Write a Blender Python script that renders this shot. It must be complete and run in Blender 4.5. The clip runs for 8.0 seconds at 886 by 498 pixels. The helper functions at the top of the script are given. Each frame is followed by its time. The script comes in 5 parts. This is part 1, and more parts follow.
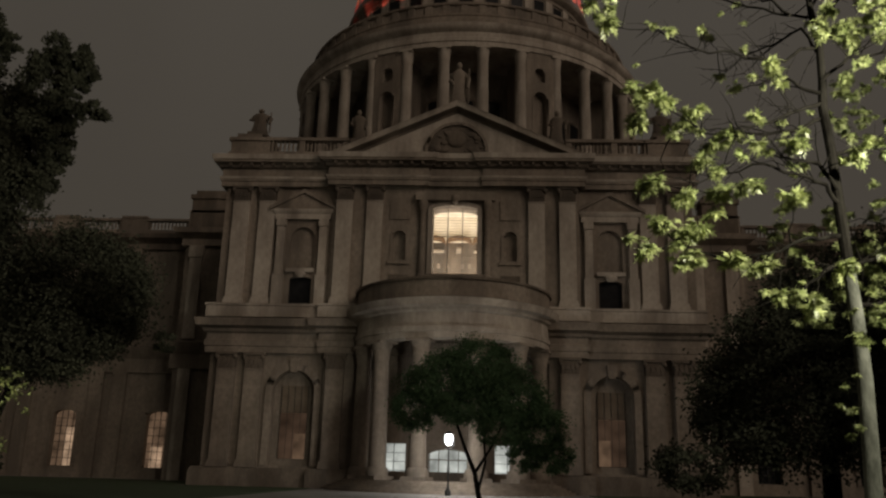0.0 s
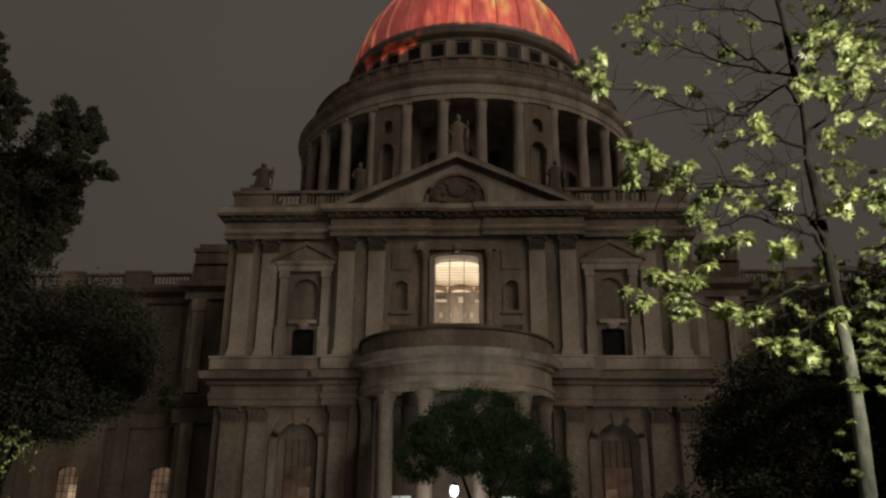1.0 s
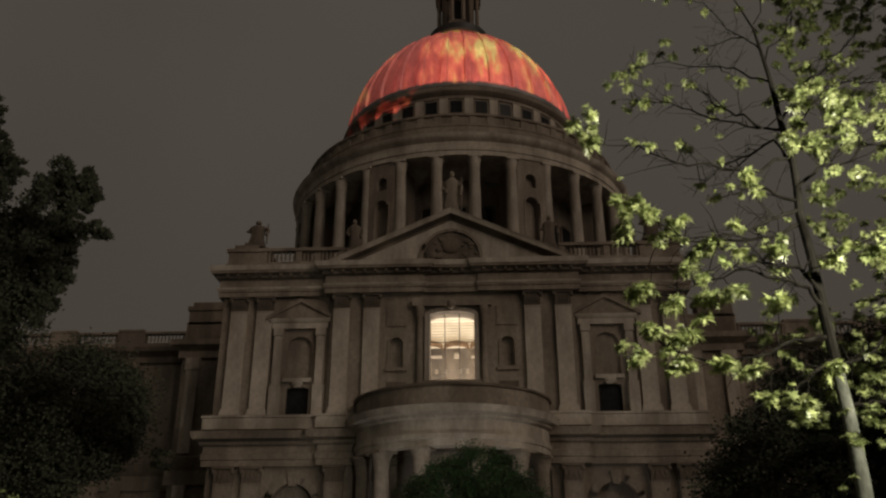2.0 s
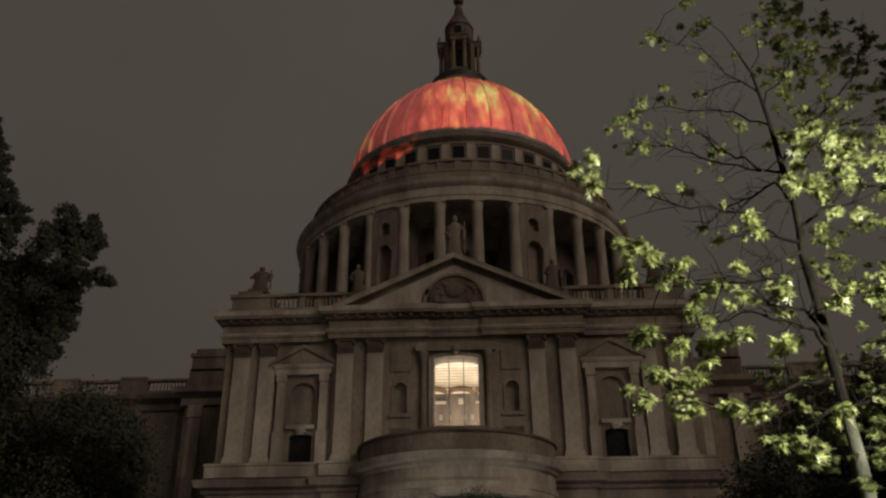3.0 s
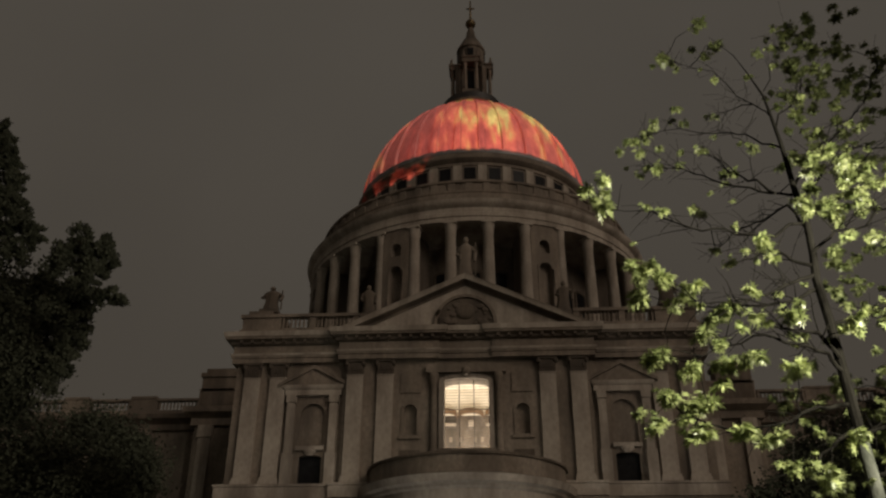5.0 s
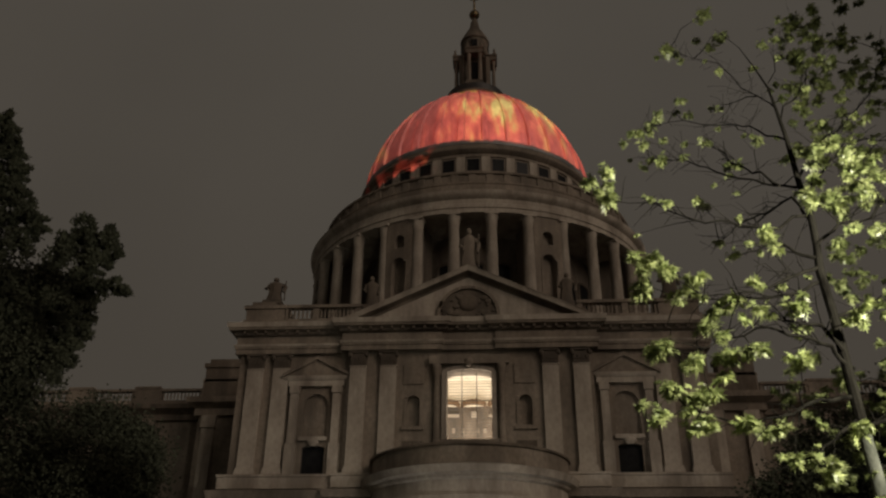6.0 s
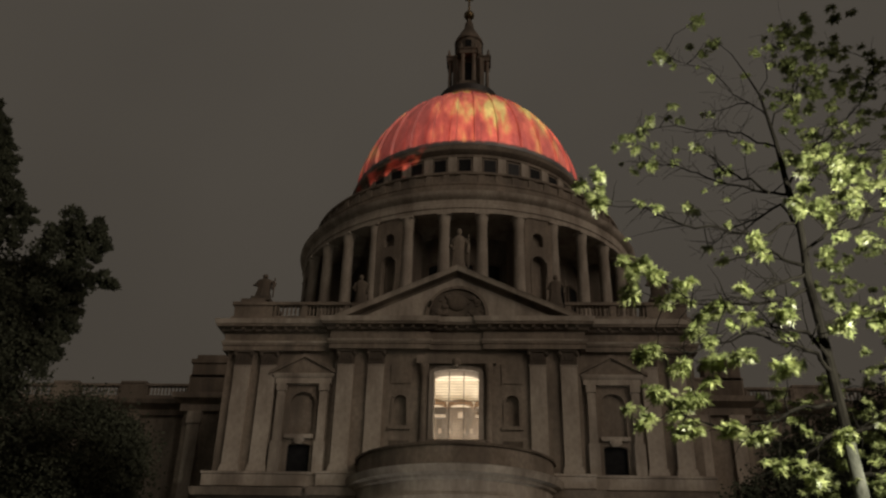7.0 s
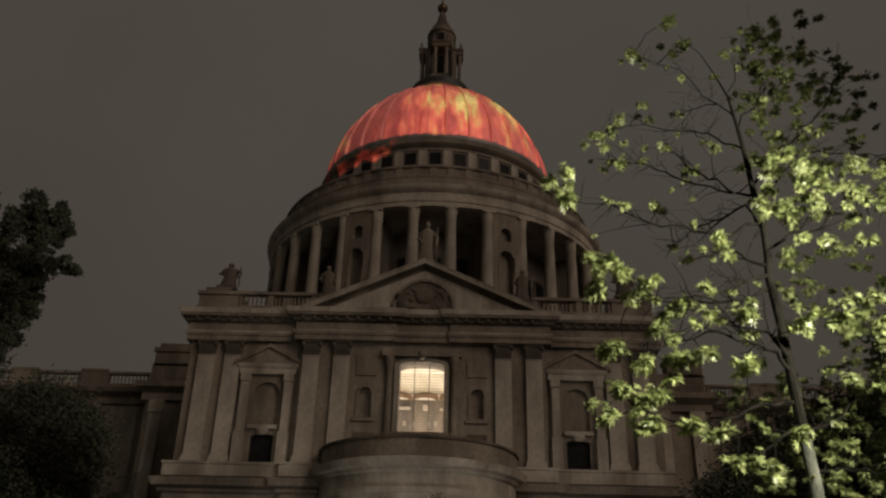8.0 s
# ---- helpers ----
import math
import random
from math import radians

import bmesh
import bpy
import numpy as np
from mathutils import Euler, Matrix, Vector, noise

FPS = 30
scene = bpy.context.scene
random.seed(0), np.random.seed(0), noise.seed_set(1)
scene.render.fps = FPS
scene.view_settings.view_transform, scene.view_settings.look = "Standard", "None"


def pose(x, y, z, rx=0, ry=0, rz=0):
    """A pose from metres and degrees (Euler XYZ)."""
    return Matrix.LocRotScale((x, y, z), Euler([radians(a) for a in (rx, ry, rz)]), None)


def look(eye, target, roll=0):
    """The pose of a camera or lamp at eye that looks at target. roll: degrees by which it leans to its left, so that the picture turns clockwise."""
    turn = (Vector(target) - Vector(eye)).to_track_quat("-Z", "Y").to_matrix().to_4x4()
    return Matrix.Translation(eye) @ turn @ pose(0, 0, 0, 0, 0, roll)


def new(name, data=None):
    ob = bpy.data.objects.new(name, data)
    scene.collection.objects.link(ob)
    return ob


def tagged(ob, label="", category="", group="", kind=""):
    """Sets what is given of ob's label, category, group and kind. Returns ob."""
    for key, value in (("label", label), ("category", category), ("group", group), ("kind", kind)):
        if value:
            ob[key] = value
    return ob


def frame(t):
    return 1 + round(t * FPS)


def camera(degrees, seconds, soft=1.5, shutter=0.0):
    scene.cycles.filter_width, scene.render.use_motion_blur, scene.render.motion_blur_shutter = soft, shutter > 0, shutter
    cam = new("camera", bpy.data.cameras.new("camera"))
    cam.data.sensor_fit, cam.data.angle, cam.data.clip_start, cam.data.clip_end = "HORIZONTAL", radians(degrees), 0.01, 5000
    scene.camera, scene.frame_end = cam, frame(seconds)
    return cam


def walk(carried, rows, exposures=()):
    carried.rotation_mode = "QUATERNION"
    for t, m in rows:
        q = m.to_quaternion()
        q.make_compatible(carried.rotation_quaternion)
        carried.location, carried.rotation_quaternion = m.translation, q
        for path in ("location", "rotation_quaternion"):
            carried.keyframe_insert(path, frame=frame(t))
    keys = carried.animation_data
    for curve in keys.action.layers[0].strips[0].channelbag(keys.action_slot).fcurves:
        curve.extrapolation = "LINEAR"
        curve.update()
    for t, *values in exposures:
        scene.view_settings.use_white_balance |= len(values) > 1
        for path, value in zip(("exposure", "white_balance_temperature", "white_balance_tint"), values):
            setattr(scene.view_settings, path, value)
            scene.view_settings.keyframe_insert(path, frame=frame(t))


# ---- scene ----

# ---- camera and its way ----
cam = camera(56.8, 8.0, soft=2.35)
ROWS = [
    (0.0, 2.553, -73.500, 1.600, 105.240, -1.440, 2.440),
    (0.2, 2.577, -74.000, 1.600, 105.650, -1.040, 2.310),
    (0.5, 2.577, -74.000, 1.600, 106.910, -1.012, 2.474),
    (1.0, 2.577, -74.000, 1.600, 108.587, -0.508, 2.841),
    (1.5, 2.577, -74.000, 1.600, 110.547, -0.119, 2.713),
    (3.0, 2.577, -74.000, 1.600, 115.600, 0.425, 3.075),
    (3.5, 2.577, -74.000, 1.600, 116.499, 0.548, 3.248),
    (4.0, 2.577, -74.000, 1.600, 116.735, 0.296, 3.525),
    (4.5, 2.577, -74.000, 1.600, 117.286, -0.091, 3.579),
    (6.0, 2.577, -74.000, 1.600, 116.480, -0.438, 3.751),
    (6.5, 2.577, -74.000, 1.600, 116.525, -1.111, 3.255),
    (7.0, 2.577, -74.000, 1.600, 116.493, -1.170, 2.606),
    (7.5, 2.577, -74.000, 1.600, 116.298, -1.391, 1.440),
    (8.0, 2.577, -74.000, 1.600, 116.057, -1.317, 0.064),
]
walk(cam, [(t, pose(x, y, z, rx, ry, rz)) for t, x, y, z, rx, ry, rz in ROWS],
     exposures=[(0.0, -0.04), (1.5, 0.02), (3.0, 0.0), (8.0, 0.0)])

# ---- night sky, city glow and lamps ----
SKY, GLOW, STREET, BEAM = 0.97, 0.61, 14500.0, 4.2e7
world = bpy.data.worlds.new("night_sky")
scene.world = world
world.use_nodes = True
wn, wl = world.node_tree.nodes, world.node_tree.links
w_co, w_sep, w_ramp = wn.new("ShaderNodeTexCoord"), wn.new("ShaderNodeSeparateXYZ"), wn.new("ShaderNodeValToRGB")
w_noise, w_mix = wn.new("ShaderNodeTexNoise"), wn.new("ShaderNodeMix")
wl.new(w_co.outputs["Generated"], w_sep.inputs[0])
wl.new(w_sep.outputs["Z"], w_ramp.inputs[0])
w_ramp.color_ramp.elements[0].position, w_ramp.color_ramp.elements[0].color = 0.0, (0.054, 0.0455, 0.036, 1)
w_ramp.color_ramp.elements[1].position, w_ramp.color_ramp.elements[1].color = 0.65, (0.070, 0.061, 0.050, 1)
w_noise.inputs["Scale"].default_value, w_noise.inputs["Detail"].default_value = 2.2, 3.0
wl.new(w_co.outputs["Generated"], w_noise.inputs["Vector"])
w_mix.data_type, w_mix.blend_type, w_mix.inputs[0].default_value = "RGBA", "OVERLAY", 0.18
wl.new(w_ramp.outputs[0], w_mix.inputs[6])
wl.new(w_noise.outputs["Fac"], w_mix.inputs[7])
wl.new(w_mix.outputs[2], wn["Background"].inputs["Color"])
wn["Background"].inputs["Strength"].default_value = SKY


def lamp(name, kind, m, energy, colour):
    data = bpy.data.lights.new(name, kind)
    data.energy, data.color = energy, colour
    ob = new(name, data)
    ob.matrix_world = m
    return ob


# the glow of the lit city to the south, broad and low
glow = lamp("city_glow", "SUN", look((70, -80, 44), (0, 0, 0)), GLOW, (1.0, 0.82, 0.67))
glow.data.angle = radians(35)
# a street lamp beside the path, shining into the young tree
street = lamp("street_lamp_light", "SPOT", look((12.0, -65.0, 8.4), (6.0, -60.0, 8.2)), STREET, (1.0, 0.95, 0.78))
street.data.spot_size, street.data.spot_blend, street.data.shadow_soft_size = radians(130), 1.0, 0.12
# the lamp before the porch
porch = lamp("porch_light", "POINT", pose(0.36, -13.4, 3.92), 2000, (1.0, 0.97, 0.92))
porch.data.shadow_soft_size = 0.45

# a path lamp to the west that catches the shrub
path_lamp = lamp("path_lamp_light", "SPOT", look((-17.2, -49.0, 3.2), (-13.7, -46.0, 3.3)), 1800, (1.0, 0.92, 0.66))
path_lamp.data.spot_size, path_lamp.data.spot_blend, path_lamp.data.shadow_soft_size = radians(36), 0.6, 0.1

# the fire picture thrown on the dome from across the river
BEAM_FROM, BEAM_TO = Vector((60, -560, 42)), Vector((0, 24, 76))
beam = lamp("projector_light", "SPOT", look(BEAM_FROM, BEAM_TO), BEAM, (1, 1, 1))
beam.data.spot_size, beam.data.spot_blend, beam.data.shadow_soft_size = radians(4.6), 0.05, 0.02
beam.data.use_nodes = True
bn, bl = beam.data.node_tree.nodes, beam.data.node_tree.links
throw = (BEAM_TO - BEAM_FROM).length


def b_math(op, a, b=None, clamp=False):
    n = bn.new("ShaderNodeMath")
    n.operation, n.use_clamp = op, clamp
    for k, s in enumerate((a, b)):
        if s is None:
            continue
        if isinstance(s, (int, float)):
            n.inputs[k].default_value = s
        else:
            bl.new(s, n.inputs[k])
    return n.outputs[0]


b_co, b_sep = bn.new("ShaderNodeTexCoord"), bn.new("ShaderNodeSeparateXYZ")
bl.new(b_co.outputs["Normal"], b_sep.inputs[0])
depth = b_math("ABSOLUTE", b_sep.outputs["Z"])
slide_x = b_math("MULTIPLY", b_math("DIVIDE", b_sep.outputs["X"], depth), throw)
slide_y = b_math("MULTIPLY", b_math("DIVIDE", b_sep.outputs["Y"], depth), throw)
b_xyz = bn.new("ShaderNodeCombineXYZ")
bl.new(slide_x, b_xyz.inputs[0])
bl.new(b_math("MULTIPLY", slide_y, 0.24), b_xyz.inputs[1])


def b_noise(scale, detail, shift):
    n, m = bn.new("ShaderNodeTexNoise"), bn.new("ShaderNodeMapping")
    m.inputs["Location"].default_value = (shift, shift * 0.7, shift * 1.3)
    bl.new(b_xyz.outputs[0], m.inputs[0])
    bl.new(m.outputs[0], n.inputs["Vector"])
    n.inputs["Scale"].default_value, n.inputs["Detail"].default_value = scale, detail
    return n.outputs["Fac"]


flame = b_noise(0.26, 3.0, 3.1)
fine = b_noise(0.9, 2.0, 7.7)
# hotter towards the upper east side
heat = b_math("ADD", b_math("ADD", b_math("MULTIPLY", b_math("SUBTRACT", flame, 0.5), 1.9), b_math("MULTIPLY", b_math("SUBTRACT", fine, 0.5), 1.1)),
              b_math("ADD", b_math("MULTIPLY", slide_x, 0.003), b_math("MULTIPLY", slide_y, 0.018)))
heat = b_math("ADD", heat, b_math("MULTIPLY", b_math("MULTIPLY", b_math("SUBTRACT", -5.5, slide_y), 0.3, True), b_math("MULTIPLY", b_math("SUBTRACT", 10.0, b_math("ABSOLUTE", b_math("SUBTRACT", slide_x, 3.0))), 0.016, True)))
# one large hot tongue near the crown
tongue = b_math("SQRT", b_math("ADD", b_math("POWER", b_math("SUBTRACT", slide_x, 1.6), 2.0), b_math("POWER", b_math("MULTIPLY", b_math("SUBTRACT", slide_y, -2.0), 0.65), 2.0)))
heat = b_math("ADD", heat, b_math("MULTIPLY", b_math("SUBTRACT", 5.2, tongue), 0.11, True))
b_ramp = bn.new("ShaderNodeValToRGB")
bl.new(b_math("ADD", heat, 0.46, True), b_ramp.inputs[0])
ce = b_ramp.color_ramp.elements
ce[0].position, ce[0].color = 0.16, (0.50, 0.052, 0.040, 1)
ce[1].position, ce[1].color = 0.88, (1.0, 0.70, 0.19, 1)
for at, col in ((0.36, (0.70, 0.080, 0.054, 1)), (0.54, (0.90, 0.135, 0.072, 1)), (0.70, (0.98, 0.31, 0.10, 1))):
    ce.new(at).color = col
# the picture ends ragged at the dome's foot and clean below the lantern
foot = b_math("ADD", slide_y, b_math("MULTIPLY", b_math("SUBTRACT", fine, 0.5), 0.8))
mask = b_math("MULTIPLY", b_math("MULTIPLY", b_math("ADD", foot, 9.6), 1.6, True),
              b_math("MULTIPLY", b_math("SUBTRACT", 8.3, slide_y), 1.6, True))
b_flat = bn.new("ShaderNodeCombineXYZ")
bl.new(slide_x, b_flat.inputs[0])
bl.new(slide_y, b_flat.inputs[1])
b_spot = bn.new("ShaderNodeTexNoise")
b_spot.inputs["Scale"].default_value, b_spot.inputs["Detail"].default_value = 0.55, 2.0
bl.new(b_flat.outputs[0], b_spot.inputs["Vector"])
spill = b_math("MULTIPLY", b_math("MULTIPLY", b_math("SUBTRACT", b_spot.outputs["Fac"], 0.52), 8.0, True),
               b_math("MULTIPLY", b_math("SUBTRACT", -5.0, slide_x), 0.3, True))
spill = b_math("MULTIPLY", spill, b_math("MULTIPLY", b_math("ADD", slide_y, 14.5), 0.6, True))
spill = b_math("MULTIPLY", spill, b_math("MULTIPLY", b_math("SUBTRACT", 0.0, slide_y), 0.6, True))
b_emit = bn["Emission"]
bl.new(b_ramp.outputs[0], b_emit.inputs["Color"])
west = b_math("ADD", b_math("MULTIPLY", b_math("ADD", slide_x, 17.0), 0.055, True), 0.22, True)
bl.new(b_math("MAXIMUM", b_math("MULTIPLY", mask, west), b_math("MULTIPLY", spill, 0.5)), b_emit.inputs["Strength"])

# ---- materials ----


def material(name, base, second, rough=0.8, scale=1.0, stretch=(1, 1, 1), grain=14.0, bump=0.25, bump_size=0.02, metal=0.0,
             stain=None, stain_scale=0.25, translucent=0.0, random_tone=0.0, spec=0.4, mottle=0.35):
    m = bpy.data.materials.new(name)
    m.use_nodes = True
    n, l = m.node_tree.nodes, m.node_tree.links
    b = n["Principled BSDF"]
    b.inputs["Roughness"].default_value, b.inputs["Metallic"].default_value, b.inputs["Specular IOR Level"].default_value = rough, metal, spec
    co, mp = n.new("ShaderNodeTexCoord"), n.new("ShaderNodeMapping")
    mp.inputs["Scale"].default_value = stretch
    l.new(co.outputs["Object"], mp.inputs[0])
    big, small, ramp, mix = n.new("ShaderNodeTexNoise"), n.new("ShaderNodeTexNoise"), n.new("ShaderNodeValToRGB"), n.new("ShaderNodeMix")
    for t, s, d in ((big, scale, 6.0), (small, grain, 6.0)):
        t.inputs["Scale"].default_value, t.inputs["Detail"].default_value = s, d
        l.new(mp.outputs[0], t.inputs["Vector"])
    ramp.color_ramp.elements[0].position, ramp.color_ramp.elements[0].color = 0.32, (*base, 1)
    ramp.color_ramp.elements[1].position, ramp.color_ramp.elements[1].color = 0.70, (*second, 1)
    l.new(big.outputs["Fac"], ramp.inputs[0])
    mix.data_type, mix.blend_type, mix.inputs[0].default_value = "RGBA", "OVERLAY", mottle
    l.new(ramp.outputs[0], mix.inputs[6])
    l.new(small.outputs["Fac"], mix.inputs[7])
    out = mix.outputs[2]
    if stain:
        st, sr, sm, sp = n.new("ShaderNodeTexNoise"), n.new("ShaderNodeValToRGB"), n.new("ShaderNodeMix"), n.new("ShaderNodeMapping")
        sp.inputs["Scale"].default_value = (1.0, 1.0, 0.22)
        l.new(co.outputs["Object"], sp.inputs[0])
        l.new(sp.outputs[0], st.inputs["Vector"])
        st.inputs["Scale"].default_value, st.inputs["Detail"].default_value, st.inputs["Roughness"].default_value = stain_scale, 7.0, 0.62
        sr.color_ramp.elements[0].position, sr.color_ramp.elements[0].color = 0.44, (0, 0, 0, 1)
        sr.color_ramp.elements[1].position, sr.color_ramp.elements[1].color = 0.64, (0.85, 0.85, 0.85, 1)
        l.new(st.outputs["Fac"], sr.inputs[0])
        sm.data_type = "RGBA"
        l.new(sr.outputs[0], sm.inputs[0])
        l.new(out, sm.inputs[6])
        sm.inputs[7].default_value = (*stain, 1)
        out = sm.outputs[2]
    if random_tone:
        info, hsv, rng = n.new("ShaderNodeObjectInfo"), n.new("ShaderNodeHueSaturation"), n.new("ShaderNodeMapRange")
        rng.inputs[3].default_value, rng.inputs[4].default_value = 1 - random_tone, 1 + random_tone
        geo, avg = n.new("ShaderNodeNewGeometry"), n.new("ShaderNodeMath")
        avg.operation = "MULTIPLY_ADD"
        avg.inputs[1].default_value = 0.5
        half = n.new("ShaderNodeMath")
        half.operation = "MULTIPLY"
        half.inputs[1].default_value = 0.5
        l.new(geo.outputs["Random Per Island"], half.inputs[0])
        l.new(info.outputs["Random"], avg.inputs[0])
        l.new(half.outputs[0], avg.inputs[2])
        l.new(avg.outputs[0], rng.inputs[0])
        l.new(rng.outputs[0], hsv.inputs["Value"])
        l.new(out, hsv.inputs["Color"])
        out = hsv.outputs[0]
    l.new(out, b.inputs["Base Color"])
    if bump:
        bp = n.new("ShaderNodeBump")
        bp.inputs["Strength"].default_value, bp.inputs["Distance"].default_value = bump, bump_size
        l.new(small.outputs["Fac"], bp.inputs["Height"])
        l.new(bp.outputs[0], b.inputs["Normal"])
    if translucent:
        tr, ms = n.new("ShaderNodeBsdfTranslucent"), n.new("ShaderNodeMixShader")
        l.new(out, tr.inputs[0])
        ms.inputs[0].default_value = translucent
        l.new(b.outputs[0], ms.inputs[1])
        l.new(tr.outputs[0], ms.inputs[2])
        l.new(ms.outputs[0], n["Material Output"].inputs[0])
    return m


def emitter(name, colour, strength, pattern=0.0):
    m = bpy.data.materials.new(name)
    m.use_nodes = True
    n, l = m.node_tree.nodes, m.node_tree.links
    e = n.new("ShaderNodeEmission")
    e.inputs[0].default_value, e.inputs[1].default_value = (*colour, 1), strength
    if pattern:
        co, t, mr = n.new("ShaderNodeTexCoord"), n.new("ShaderNodeTexNoise"), n.new("ShaderNodeMapRange")
        t.inputs["Scale"].default_value, t.inputs["Detail"].default_value = pattern, 3.0
        l.new(co.outputs["Object"], t.inputs["Vector"])
        mr.inputs[1].default_value, mr.inputs[2].default_value = 0.3, 0.7
        mr.inputs[3].default_value, mr.inputs[4].default_value = strength * 0.45, strength * 1.4
        l.new(t.outputs["Fac"], mr.inputs[0])
        l.new(mr.outputs[0], e.inputs[1])
    l.new(e.outputs[0], n["Material Output"].inputs[0])
    return m


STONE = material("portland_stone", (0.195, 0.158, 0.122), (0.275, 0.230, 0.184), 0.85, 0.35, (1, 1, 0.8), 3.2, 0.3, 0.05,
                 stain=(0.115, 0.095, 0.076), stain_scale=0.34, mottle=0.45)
# paler tone of the stone; on some parts it paints the light they catch
STONE_PALE = material("pale_stone", (0.36, 0.310, 0.255), (0.46, 0.405, 0.34), 0.85, 0.5, (1, 1, 0.7), 3.2, 0.3, 0.05,
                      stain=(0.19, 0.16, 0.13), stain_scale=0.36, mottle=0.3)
# darker tone of the stone; under cornices and on the coping it paints shade
STONE_DARK = material("dark_stone", (0.10, 0.078, 0.058), (0.19, 0.155, 0.122), 0.9, 0.5, (1, 1, 0.5), 6.0, 0.3, 0.05,
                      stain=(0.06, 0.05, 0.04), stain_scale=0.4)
LEAD = material("dome_lead", (0.20, 0.20, 0.20), (0.34, 0.335, 0.33), 0.40, 0.45, (1, 1, 0.35), 3.0, 0.35, 0.06,
                stain=(0.19, 0.185, 0.18), stain_scale=0.5)
GILT = material("gilded_copper", (0.10, 0.075, 0.04), (0.18, 0.13, 0.07), 0.4, 2.0, metal=0.8, bump=0.1)
GLASS = material("dark_glass", (0.012, 0.012, 0.013), (0.02, 0.02, 0.02), 0.35, 2.0, bump=0.0, spec=0.08)
IRON = material("painted_iron", (0.02, 0.02, 0.02), (0.04, 0.038, 0.035), 0.5, 3.0, bump=0.15)
PLASTER = material("interior_plaster", (0.66, 0.61, 0.52), (0.78, 0.73, 0.64), 0.9, 0.8, bump=0.1)
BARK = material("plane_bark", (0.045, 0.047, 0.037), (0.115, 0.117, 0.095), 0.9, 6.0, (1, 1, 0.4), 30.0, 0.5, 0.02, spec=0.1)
# shade painted into the bark: near black for stems and branches seen as silhouettes
BARK_DARK = material("shade_bark", (0.004, 0.0036, 0.003), (0.012, 0.011, 0.009), 0.95, 5.0, (1, 1, 0.4), 30.0, 0.5, 0.02, spec=0.0)
# lamp light put into the leaf colours: paler where lit, duller in shade
LEAF_LIT = material("lit_leaf", (0.130, 0.165, 0.052), (0.320, 0.350, 0.150), 0.38, 3.0, grain=30.0, bump=0.1, bump_size=0.004, translucent=0.38, random_tone=0.65)
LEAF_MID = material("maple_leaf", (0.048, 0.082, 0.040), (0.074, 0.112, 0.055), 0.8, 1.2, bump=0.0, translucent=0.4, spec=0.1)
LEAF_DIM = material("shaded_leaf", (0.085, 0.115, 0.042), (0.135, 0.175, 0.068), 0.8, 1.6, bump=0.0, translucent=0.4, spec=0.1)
LEAF_DARK = material("evergreen_leaf", (0.042, 0.043, 0.030), (0.060, 0.061, 0.041), 0.9, 1.0, bump=0.0, spec=0.05, translucent=0.25)
PAVING = material("paving", (0.15, 0.14, 0.126), (0.22, 0.208, 0.188), 0.8, 0.4, grain=8.0, bump=0.2)
GRASS = material("lawn", (0.02, 0.035, 0.012), (0.04, 0.06, 0.02), 0.9, 0.6, grain=20.0, bump=0.4, bump_size=0.03)
OAK = material("oak_door", (0.10, 0.06, 0.03), (0.18, 0.11, 0.06), 0.6, 2.0, (1, 1, 0.2), 20.0, 0.3, 0.01)
BROWN_GLASS = material("brown_glass", (0.13, 0.10, 0.072), (0.19, 0.15, 0.11), 0.6, 0.8, bump=0.0, spec=0.2)
LAMP_GLOW = emitter("lamp_glass", (0.93, 0.97, 1.0), 60.0)
WINDOW_WARM = emitter("lit_window_glass", (1.0, 0.66, 0.42), 0.36, 0.7)
# dim glow of the nave windows, also used for the arch uplight
WARM_DIM = emitter("dim_warm_glow", (1.0, 0.62, 0.38), 0.10, 0.8)
# faint glow added for warm uplight at the foot of the arches
FAINT_WARM = emitter("faint_uplight_glow", (1.0, 0.60, 0.38), 0.045, 0.6)
PORCH_GLASS = emitter("lit_door_glass", (0.84, 0.87, 0.80), 0.60, 0.5)

# ---- building with plain numbers ----


